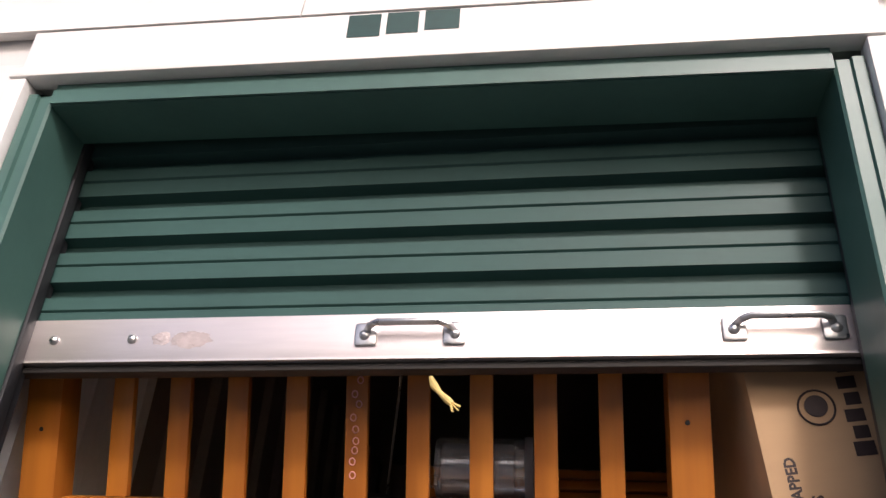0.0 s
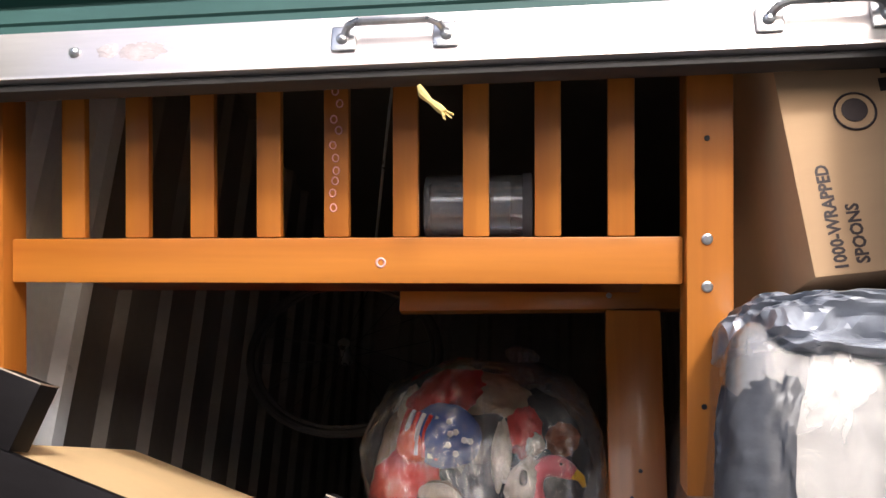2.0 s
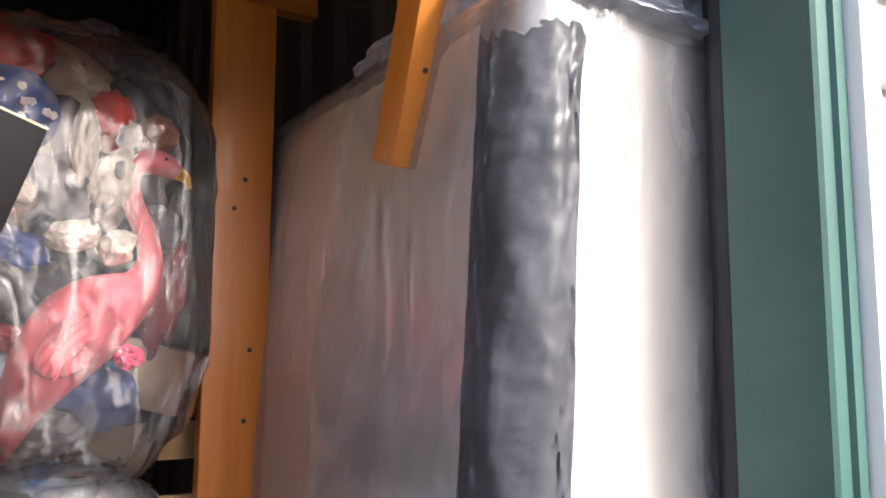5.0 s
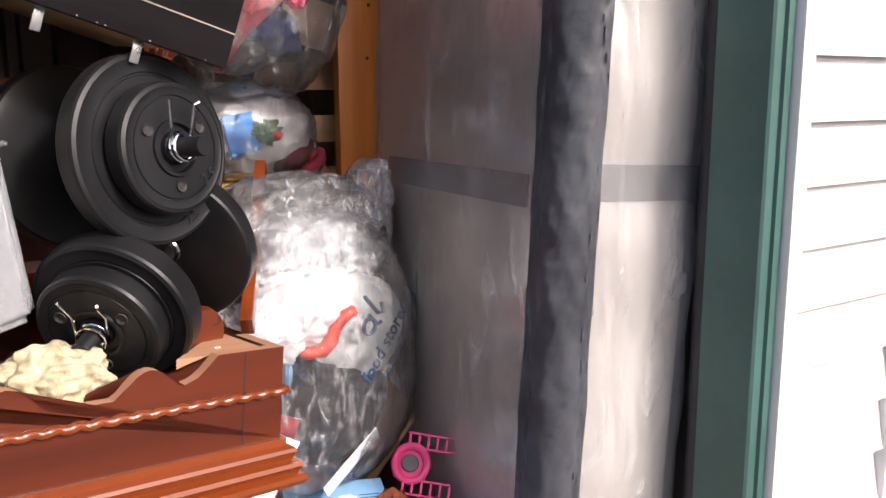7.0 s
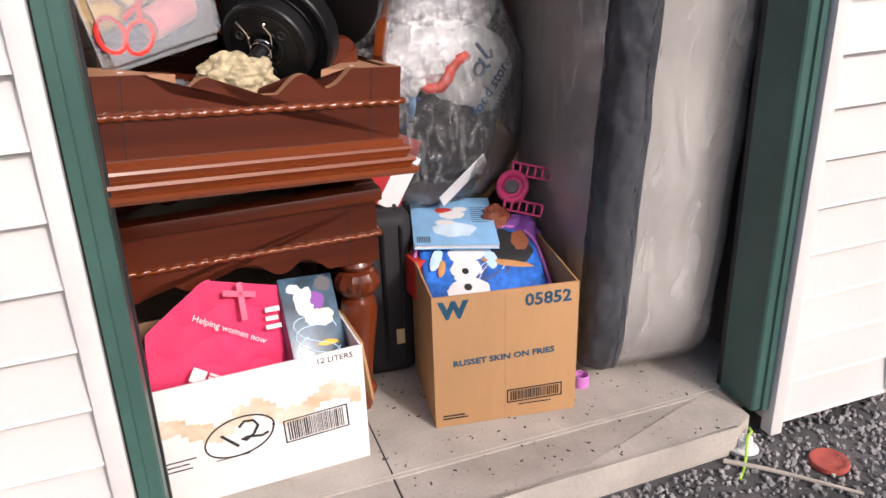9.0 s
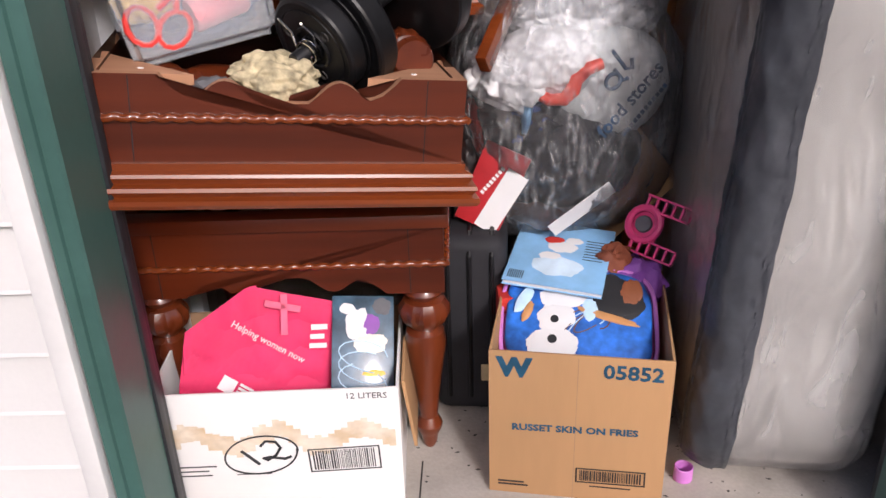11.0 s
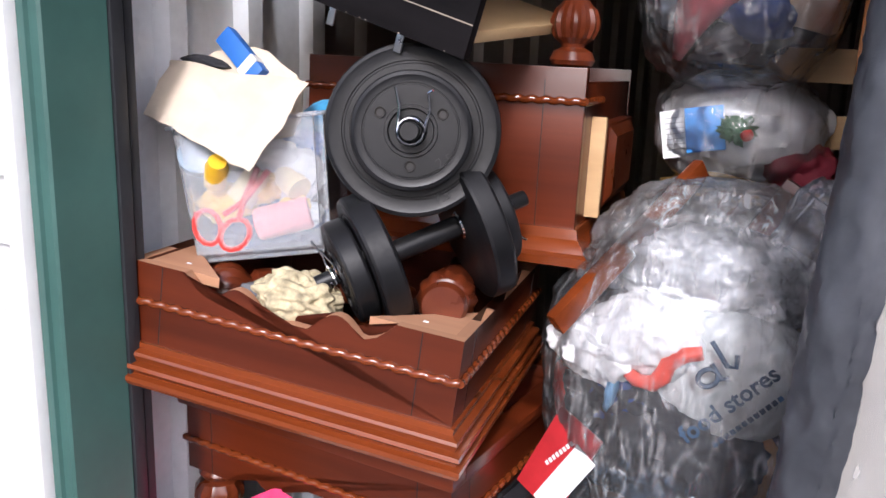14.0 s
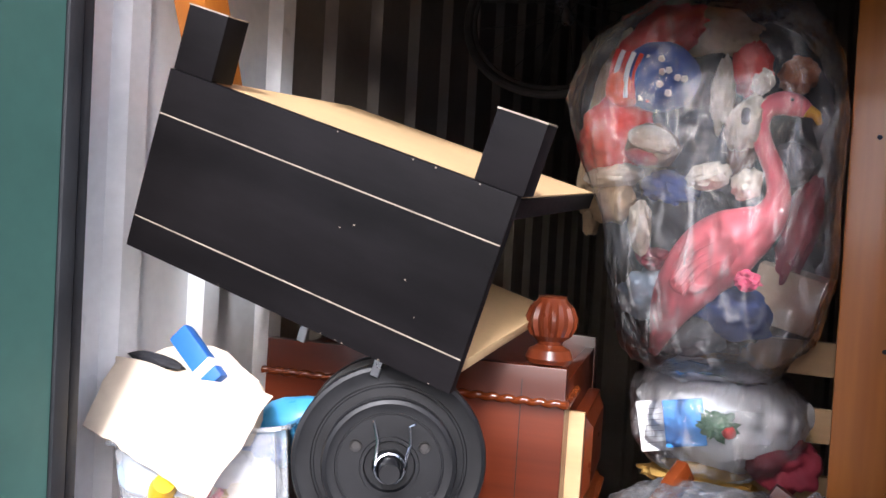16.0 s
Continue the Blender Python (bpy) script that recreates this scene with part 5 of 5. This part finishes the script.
loose("clothing", "navy cloth folded among the black clothes", "clothing", lump(0.05, 0.03, 0.06, 0.2, 2.4, 38, 4, 0.9, 0.2), NAVY, pose(0.050, 0.515, 0.655))
loose("clothing", "brown cloth at the bottom of the sack", "clothing", lump(0.13, 0.11, 0.05, 0.2, 2.0, 36, 4), plain("brown_cloth", (0.20, 0.11, 0.08), 0.9), pose(0.12, 0.60, 0.475))
loose("shopping_bag", "white supermarket carrier bag with red and navy print", "shopping bag", lump(0.125, 0.085, 0.118, 0.07, 1.5, 34, 6, 0.9, 0.07), BAGWHITE, pose(0.207, 0.575, 0.742, 0, 0, 12))
loose("shopping_bag", "crumpled white plastic in the sack", "shopping bag", lump(0.100, 0.07, 0.066, 0.12, 1.8, 37, 5, 0.9, 0.15), BAGPALE, pose(0.085, 0.535, 0.795))
loose("shopping_bag", "folded white plastic bag over the black clothes in the sack", "shopping bag", lump(0.075, 0.055, 0.048, 0.25, 2.4, 47, 5, 0.8, 0.25), BAGPALE, pose(-0.004, 0.520, 0.765, 0, 24, 0))
loose("clothing", "bright red cloth at the edge of the sack", "clothing", lump(0.014, 0.05, 0.060, 0.15, 2.2, 48, 4, 0.9, 0.1), RED, pose(-0.056, 0.545, 0.660, 0, -12, 0))
loose("clothing", "blue cloth strip among the black clothes", "clothing", lump(0.010, 0.02, 0.040, 0.2, 2.2, 49, 4), SKYBLUE, pose(0.040, 0.490, 0.700, 0, 8, 0))
NAVY_PRINT = plain("navy_print", (0.02, 0.05, 0.10), 0.4)
loose("crumpled_plastic", "crumpled translucent plastic stuffed in the top of the sack", "plastic", lump(0.15, 0.09, 0.075, 0.18, 2.2, 39, 5, 0.9, 0.2), BAGPALE, pose(0.155, 0.625, 0.895))
SB = pose(0.222, 0.554, 0.738, 78, 0, 12)
loose("bag_print", "red brush stroke printed on the carrier bag", "print", tube([(0.05, 0.010, 0.052), (0.022, 0.004, 0.044), (0.0, 0, 0.026), (-0.006, 0, 0.004), (-0.022, 0.002, -0.014), (-0.050, 0.008, -0.016), (-0.078, 0.014, 0.0)], lambda s: 0.016 - 0.010 * abs(s - 0.45), 10), plain("red_print", (0.75, 0.06, 0.03), 0.4), pose(0.132, 0.472, 0.748))
txt = thing("bag_print", "navy lettering printed on the carrier bag", "print", SB)
letters("food stores", 0.038, NAVY_PRINT, txt, pose(0.012, -0.004, 0.004, 0, 0, 44), bold=0.0008)
bars([(-0.062 + 0.011 * k, -0.054 + 0.011 * k, -0.004, 0.004) for k in range(12)], NAVY_PRINT, txt, pose(0.040, -0.028, 0.0, 0, 0, 44), "print_bar")
part("plain_shape", join(tube([(0.016 * math.cos(a * 0.5), 0.013 * math.sin(a * 0.5), 0) for a in range(12)], 0.0042, 6, True), tube([(0.016, 0.016, 0), (0.016, -0.012, 0), (0.026, -0.016, 0)], 0.0042, 6), tube([(0.036, 0.045, 0), (0.034, 0.0, 0), (0.044, -0.008, 0), (0.056, 0.008, 0)], 0.0042, 6)), NAVY_PRINT, txt).matrix_basis = pose(-0.022, 0.034, 0.004, 0, 0, 38)
fold = loose("folder", "red college folder with a white stripe in the sack", "folder", block(-0.056, 0.040, -0.003, 0.003, -0.085, 0.085, 0.002), plain("folder_red", (0.42, 0.02, 0.025), 0.4), pose(-0.022, 0.452, 0.560, -10, 22, -16), 30)
part("label_stripe", block(-0.010, 0.036, -0.0042, -0.0032, -0.080, 0.055), PAPER, fold).matrix_basis = pose(0.008, 0, -0.004, 0, 8, 0)
bars([(-0.04 + 0.009 * k, -0.034 + 0.009 * k, -0.004, 0.004) for k in range(8)], PAPER, fold, pose(-0.012, -0.0034, 0.02) @ FRONT @ pose(0, 0, 0, 0, 0, 72), "print_bar")
DEEP = 0.0
loose("paper_sheet", "white sheet of paper sticking out under the sack", "paper", block(-0.075, 0.075, -0.001, 0.001, -0.022, 0.022), PAPER, pose(0.152, 0.548, 0.512, 30, -36, 6), 30)
loose("wood_board", "narrow cherry board lying over the sack", "board", block(-0.011, 0.011, 0.0, 0.40, -0.020, 0.020, 0.003), CHERRY_HI, pose(-0.050, 0.535, 0.815, 38, 0, -28), 30)
loose("wood_board", "piece of cherry board behind the sack", "board", block(-0.05, 0.06, -0.01, 0.01, -0.08, 0.08, 0.003), CHERRY_X, pose(0.245, 0.82, 0.97, 0, 30, 0), 30)
loose("kraft_sheet", "torn brown packing paper behind the toy box", "paper", block(-0.10, 0.10, -0.002, 0.002, -0.085, 0.085, 0.002), CARD, pose(0.26, 0.665, 0.52, -14, -38, 14), 30)

plan = FLOOR
# black suitcase standing behind the table leg
case = thing("suitcase", "black soft suitcase standing on the floor", "suitcase", pose(-0.075, 0.50, 0, 0, 0, -6))
part("body", rounded(-0.075, 0.075, 0.0, 0.42, 0.004, 0.47, 0.03, 4, 0.004, 8), DARK, case)
for x in (-0.045, 0.0, 0.045):
    part("piping", tube([(x, 0.002, 0.05), (x, -0.004, 0.25), (x, -0.002, 0.43), (x, 0.03, 0.472), (x, 0.3, 0.474)], 0.005, 8), VINYL, case)
part("handle", tube([(-0.03, 0.10, 0.472), (-0.03, 0.11, 0.50), (0.03, 0.11, 0.50), (0.03, 0.10, 0.472)], 0.009, 8), VINYL, case)
part("tag", block(0.022, 0.042, -0.0045, -0.002, 0.10, 0.145, 0.001), plain("tag_tan", (0.6, 0.48, 0.28), 0.6), case, "small tan tag")

plan = pose(0, -0.006, 0.012) @ STACK
# ---- what lies in the toy box ----
pack = thing("backpack", "blue and pink printed child's backpack in the box", "backpack", pose(0.128, 0.405, 0.318, 34, 0, -8))



def cushion(a, b, z0, z1, soft, power=0.5):
    """A slab with rounded corners and a bulging face."""
    bm, rings, n = bmesh.new(), [], 48
    for k, (f, z) in enumerate(((1 - soft * 2, z0), (1 - soft * 0.5, z0 + (z1 - z0) * 0.15), (1.0, z0 + (z1 - z0) * 0.4), (1.0, z0 + (z1 - z0) * 0.7), (1 - soft * 0.6, z0 + (z1 - z0) * 0.9), (1 - soft * 2, z1), (0.5, z1 + 0.004), (0.1, z1 + 0.005))):
        rings.append([bm.verts.new((f * a * math.copysign(abs(math.cos(i * 0.1309)) ** power, math.cos(i * 0.1309)) * (1 + 0.01 * math.sin(i * 1.3)), f * b * math.copysign(abs(math.sin(i * 0.1309)) ** power, math.sin(i * 0.1309)), z)) for i in range(n)])
    for p, q in zip(rings, rings[1:]):
        for i in range(n):
            bm.faces.new((p[i], p[(i + 1) % n], q[(i + 1) % n], q[i]))
    bm.faces.new(rings[0][::-1])
    bm.faces.new(rings[-1])
    return bm


part("body", cushion(0.150, 0.118, -0.12, 0.015, 0.06), plain("pink_fabric", (0.70, 0.10, 0.42), 0.6), pack, "pink side gusset", 50)
part("front_print", cushion(0.140, 0.107, 0.006, 0.026, 0.04), FROST, pack, "glossy blue printed front", 50)
for s, (x, y, a, b, turn, m) in enumerate((
        (-0.048, -0.056, 0.048, 0.036, 0, PAPER), (-0.042, 0.002, 0.036, 0.028, 10, PAPER), (-0.015, 0.052, 0.062, 0.026, 14, PAPER), (0.070, 0.045, 0.056, 0.046, -20, INK),
        (0.055, 0.004, 0.058, 0.008, -16, plain("amber_print", (0.55, 0.27, 0.10), 0.5)), (0.022, 0.020, 0.014, 0.026, 0, plain("pale_blue", (0.5, 0.7, 0.85), 0.5)), (-0.105, 0.035, 0.012, 0.030, -30, plain("pale_blue", (0.5, 0.7, 0.85), 0.5)),
        (-0.098, 0.010, 0.008, 0.022, -24, plain("amber_print", (0.55, 0.27, 0.10), 0.5)), (0.102, 0.058, 0.020, 0.026, 0, plain("auburn_print", (0.25, 0.08, 0.03), 0.5)))):
    part("picture_shape", moved(lump(a, b, 0.0025, 0.22, 1.8, s, 4), pose(x, y, 0.0305 + 0.0004 * s, 0, 0, turn)), m, pack)
for x, y, r in ((-0.050, -0.045, 0.009), (-0.046, -0.004, 0.008)):
    part("picture_spot", moved(lathe([(r, 0), (r * 0.9, 0.0012)], 18), pose(x, y, 0.0335)), INK, pack)
for k in range(5):
    part("swirl", tube([(0.04 + 0.09 * s / 12 * math.cos(0.5 * k + s * 0.22), 0.0 + 0.07 * math.sin(0.7 * k + s * 0.25) * s / 12 + 0.01 * k - 0.02, 0.0305) for s in range(13)], 0.0014, 5), plain("pale_blue", (0.5, 0.7, 0.85), 0.5) if k % 2 else plain("twig_brown", (0.16, 0.07, 0.03), 0.6), pack)
part("piping", tube([(0.149 * math.copysign(abs(math.cos(a * 0.1309)) ** 0.5, math.cos(a * 0.1309)), 0.117 * math.copysign(abs(math.sin(a * 0.1309)) ** 0.5, math.sin(a * 0.1309)), 0.012) for a in range(48)], 0.0045, 6, True), LILAC, pack, "lilac piping")
book = thing("book", "pale blue children's book lying on the backpack", "book", pose(0.108, 0.522, 0.410, 10, 3, -18))
part("cover", block(-0.098, 0.098, -0.105, 0.105, 0.0045, 0.006, 0.0004), SKYBLUE, book)
part("page_block", block(-0.095, 0.097, -0.102, 0.102, -0.0044, 0.0044), PAPER, book)
part("back_cover", block(-0.098, 0.098, -0.105, 0.105, -0.006, -0.0045, 0.0004), SKYBLUE, book)
for x, y, a, m in ((0.0, 0.025, 0.030, PAPER), (-0.02, 0.045, 0.02, RED), (0.02, 0.05, 0.018, PAPER), (-0.02, -0.01, 0.022, PAPER), (0.0, -0.04, 0.05, plain("pale_print", (0.6, 0.75, 0.88), 0.4))):
    part("picture_shape", moved(lump(a, a * 0.6, 0.0006, 0.2, 2, x * 90, 3), pose(x, y, 0.0062)), m, book)
bars([(0.045, 0.085, 0.055 - 0.009 * k, 0.057 - 0.009 * k) for k in range(8)], INK, book, pose(0, 0, 0.0061), "small_print")
bars([(-0.09 + 0.004 * k, -0.088 + 0.004 * k, -0.095, -0.07) for k in range(8)], INK, book, pose(0, 0, 0.0061), "barcode")
# pink toy frame with ladders
toy = thing("toy_ladder", "pink plastic toy frame with ladder arms", "toy", pose(0.278, 0.545, 0.466, 60, 8, -38))
for s in (-1, 1):
    for k in (-1, 1):
        part("rail", block(-0.012, 0.085, s * 0.045 + k * 0.014 - 0.0022, s * 0.045 + k * 0.014 + 0.0022, -0.006, 0.006, 0.001), TOYPINK, toy)
    for j in range(6):
        part("rung", block(-0.010 + 0.0185 * j, -0.005 + 0.0185 * j, s * 0.045 - 0.0118, s * 0.045 + 0.0118, -0.005, 0.005, 0.001), TOYPINK, toy)
part("hub", join(tube([(0.002 + 0.032 * math.cos(a * 0.262), 0.034 * math.sin(a * 0.262), 0.0) for a in range(24)], 0.008, 8, True), block(-0.03, 0.034, -0.03, 0.03, -0.012, -0.006, 0.002)), TOYPINK, toy)
part("hub_cap", moved(lathe([(0.018, 0), (0.016, 0.008), (0.006, 0.010)], 20), pose(0.0, 0, -0.005)), GREY, toy)
loose("doll_clothes", "purple and brown doll clothes in the toy box", "clothes", lump(0.06, 0.05, 0.05, 0.35, 2.6, 41, 4, 1.0, 0.3), PURPLE, pose(0.255, 0.50, 0.355))
loose("doll_clothes", "brown doll clothes in the toy box", "clothes", lump(0.045, 0.04, 0.04, 0.35, 2.6, 42, 4, 1.0, 0.3), plain("auburn", (0.20, 0.05, 0.02), 0.7), pose(0.215, 0.52, 0.385))
loose("red_toy", "red toy pushed down in the toy box", "toy", block(-0.03, 0.03, -0.05, 0.05, -0.05, 0.05, 0.008), RED, pose(0.005, 0.49, 0.315), 30)
loose("dark_bag", "dark cloth filling the toy box", "cloth", lump(0.14, 0.14, 0.12, 0.2, 2, 43, 4), DARK, pose(0.14, 0.45, 0.17))

# ---- what stands in the white carton ----
tote = thing("tote_bag", "hot pink fabric tote with white print, in the carton", "tote bag", pose(-0.480, 0.355, 0.315, -18, 4, 8))
bm = bmesh.new()
bmesh.ops.create_grid(bm, x_segments=26, y_segments=22, size=0.5)
for v in bm.verts:
    x, y = v.co.x, v.co.y
    edge = 0.135 - 0.035 * abs(x + 0.05) * 2 - 0.07 * max(0, -x - 0.1) * 2
    v.co = Vector((x * 0.285 + 0.02 * y * (1 if x < 0 else -0.4), -0.02 * math.cos(x * 3) + 0.012 * noise.noise(Vector((x * 4, y * 4, 2))) + 0.010 * abs(noise.noise(Vector((x * 7 + y * 5, y * 2, 7)))), y * 0.20 + (edge - 0.10) * (y + 0.5)))
bmesh.ops.solidify(bm, geom=bm.faces[:], thickness=0.05)
part("body", bm, HOT, tote, smooth=50)
letters("Helping women now", 0.0185, PAPER, tote, pose(0.018, -0.034, 0.030, 70, 0, 0) @ pose(0, 0, 0.004, 0, 0, -30), wide=0.95)
bars([(-0.006, 0.026, 0.0, 0.009), (-0.004, 0.022, 0.017, 0.026), (-0.002, 0.028, 0.034, 0.044)], PAPER, tote, pose(0.098, -0.032, 0.015, 84, 0, 0), "print_bar")
bars([(-0.015, 0.013, -0.014, 0.014)] + [(0.018, 0.050 - 0.005 * (k % 2), -0.013 + 0.0075 * k, -0.008 + 0.0075 * k) for k in range(4)], PAPER, tote, pose(-0.055, -0.040, -0.045, 84, 0, 0) @ pose(0, 0, 0.002, 0, 0, -32), "print_bar")
part("ribbon", join(block(-0.006, 0.006, -0.004, -0.001, -0.04, 0.035, 0.001), moved(block(-0.035, 0.03, -0.004, -0.001, -0.006, 0.006, 0.001), pose(0, 0, 0.012, 0, 12, 0))), plain("ribbon_pink", (0.80, 0.14, 0.24), 0.7), tote).matrix_basis = pose(0.048, -0.040, 0.085, -6, 0, 0)
dvd = thing("toy_box", "boxed doll set with a dark blue picture front, in the carton", "box", pose(-0.285, 0.355, 0.335, -38, 5, 5))
part("body", block(-0.058, 0.058, 0.0, 0.05, -0.10, 0.085, 0.002), TEAL, dvd)
part("lower_edge", block(-0.058, 0.058, -0.001, 0.051, -0.117, -0.1005, 0.001), plain("lilac_card", (0.52, 0.42, 0.62), 0.5), dvd)
letters("my barefoot cloth", 0.015, BROWN_INK, dvd, pose(0, -0.0012, -0.109) @ FRONT, wide=0.85)
for x, z, a, b, m in ((-0.01, 0.03, 0.022, 0.03, PAPER), (0.015, -0.005, 0.03, 0.018, plain("pale_gown", (0.75, 0.7, 0.6), 0.5)), (0.012, 0.03, 0.018, 0.02, PURPLE), (-0.03, 0.06, 0.014, 0.01, PAPER), (0.02, -0.06, 0.02, 0.006, YELLOW), (0.035, 0.065, 0.018, 0.016, GREY)):
    part("picture_shape", moved(lump(a, 0.0008, b, 0.3, 2.2, x * 70, 3), pose(x, -0.0006, z)), m, dvd)
for k in range(3):
    part("swirl", tube([(0.045 * math.cos(0.4 * s + k), -0.001, -0.03 - 0.02 * k + 0.03 * math.sin(0.35 * s + k)) for s in range(14)], 0.0012, 5), plain("pale_blue", (0.5, 0.7, 0.85), 0.5), dvd)
loose("grey_cloth", "grey cloth at the back of the white carton", "cloth", lump(0.17, 0.10, 0.10, 0.2, 2, 44, 4), GREY, pose(-0.44, 0.42, 0.15))

plan = FLOOR
# ---- small things ----
ring = thing("pink_ring", "small pink plastic ring on the floor", "ring", pose(0.325, 0.270, 0.0, 0, 0, 30))
bm = lathe([(0.016, 0.001), (0.018, 0.003), (0.018, 0.034), (0.0165, 0.036), (0.015, 0.034), (0.015, 0.005)], 24)
part("body", bm, LILAC, ring)
plan = LOFT
spool = thing("disc_spindle", "clear tub of blank discs behind the bed slats", "disc tub", pose(0.0, 0.44, 2.062, 0, 90, 0))
part("tub", lathe([(0.05, 0.0), (0.052, 0.004), (0.052, 0.150), (0.050, 0.154)], 40), BIN, spool)
part("disc_stack", lathe([(0.046, 0.01), (0.047, 0.012), (0.047, 0.13), (0.046, 0.132)], 40), DISC, spool)
part("base", lathe([(0.054, 0.150), (0.055, 0.154), (0.055, 0.163), (0.052, 0.165)], 40), GREY, spool)
shelf_ = loose("wood_plank", "dark plank under the disc tub behind the bed end", "plank", block(-0.62, 0.36, 0.36, 0.62, 1.965, 1.984, 0.003), CHERRY_X, pose(0, 0.02, 0), 30)
wheel = thing("bicycle_wheel", "bicycle wheel with a black tyre in the dark", "wheel", pose(-0.32, 1.30, 1.95, 62, 10, 0))
part("tyre", tube([(0.24 * math.cos(a * 0.131), 0.24 * math.sin(a * 0.131), 0) for a in range(48)], 0.011, 10, True), RUBBER, wheel)
# Rim and spokes coloured black so that they sink into the gloom.
part("rim", tube([(0.224 * math.cos(a * 0.131), 0.224 * math.sin(a * 0.131), 0) for a in range(48)], 0.006, 8, True), RUBBER, wheel)
part("hook", tube([(0.0, 0.24, 0.0), (0.02, 0.45, 0.45), (0.03, 0.52, 0.58)], 0.004, 6), STEEL, wheel)
part("hub", lathe([(0.016, -0.04), (0.012, -0.02), (0.012, 0.02), (0.016, 0.04)], 14), STEEL, wheel)
for k in range(16):
    a = k * math.pi / 8
    part("spoke", tube([(0.012 * math.cos(a + 0.5), 0.012 * math.sin(a + 0.5), 0.03 * (-1) ** k), (0.222 * math.cos(a), 0.222 * math.sin(a), 0)], 0.0008, 5), RUBBER, wheel)
plan = Matrix()
# litter outside
lid = thing("paper_cup", "squashed white cup with a grey rim on the asphalt", "cup", pose(0.570, -0.030, -0.073))
part("body", lathe([(0.032, 0.0), (0.034, 0.004), (0.03, 0.010), (0.018, 0.012), (0.016, 0.034), (0.008, 0.04)], 24), PAPER, lid)
part("rim", tube([(0.036 * math.cos(a * 0.262), 0.036 * math.sin(a * 0.262), 0.006) for a in range(24)], 0.004, 6, True), GREY, lid)
loose("string", "bright green string lying on the asphalt", "string", tube([(0.596, -0.012, -0.035), (0.585, -0.030, -0.028), (0.566, -0.040, -0.030), (0.545, -0.066, -0.060), (0.520, -0.090, -0.070), (0.497, -0.106, -0.071), (0.503, -0.118, -0.071)], 0.0032, 6), plain("lime_string", (0.45, 0.75, 0.10), 0.7), pose(0, 0, 0))
loose("stick", "bleached wooden stick lying on the asphalt", "stick", tube([(0.500, -0.050, -0.066), (0.56, -0.106, -0.064), (0.61, -0.158, -0.064), (0.69, -0.245, -0.066)], lambda s: 0.006 - 0.002 * s, 8), plain("grey_wood", (0.42, 0.38, 0.33), 0.9), pose(0, 0, 0))
loose("plastic_disc", "faded red plastic disc on the asphalt", "disc", lathe([(0.040, 0), (0.042, 0.004), (0.040, 0.012), (0.034, 0.013), (0.030, 0.009), (0.01, 0.009)], 28), plain("faded_red", (0.42, 0.08, 0.06), 0.6), pose(0.704, -0.138, -0.073))
# loose stones by the sill
random.seed(21)
bms = bmesh.new()
for i in range(6500):
    x, y = random.uniform(0.15, 2.0), random.uniform(-0.75, 0.02)
    if y > -0.05 and x < 0.61:
        continue
    r = random.uniform(0.004, 0.0105)
    m = pose(x, y, -0.074 + r * 0.4, random.uniform(0, 360), random.uniform(0, 360), random.uniform(0, 360)) @ Matrix.Diagonal((r, r * random.uniform(0.6, 1), r * random.uniform(0.5, 0.8), 1))
    a = [bms.verts.new(m @ Vector(p)) for p in ((1, 0, 0), (-1, 0, 0), (0, 1, 0), (0, -1, 0), (0, 0, 1), (0, 0, -1))]
    for p, q, s in ((0, 2, 4), (2, 1, 4), (1, 3, 4), (3, 0, 4), (2, 0, 5), (1, 2, 5), (3, 1, 5), (0, 3, 5)):
        bms.faces.new((a[p], a[q], a[s]))
st = part("gravel", bms, GRAVEL, None, "", 0)
tagged(st, "loose grey stones on the asphalt by the sill", "gravel", "", "stuff")
# crumbs of dirt on the floor
bms = bmesh.new()
for i in range(260):
    x, y = random.uniform(-0.2, 0.6), random.uniform(-0.03, 0.5)
    r = random.uniform(0.001, 0.0032)
    m = pose(x, y, r * 0.3 - (0.006 if y < 0.106 else 0), 0, 0, random.uniform(0, 360)) @ Matrix.Diagonal((r * random.uniform(1, 2.5), r, r * 0.6, 1))
    a = [bms.verts.new(m @ Vector(p)) for p in ((1, 0, 0), (-1, 0, 0), (0, 1, 0), (0, -1, 0), (0, 0, 1))]
    for p, q in ((0, 2), (2, 1), (1, 3), (3, 0)):
        bms.faces.new((a[p], a[q], a[4]))
st = part("dirt", bms, RUBBER, None, "", 0)
tagged(st, "dark crumbs of dirt on the concrete", "dirt", "", "stuff")
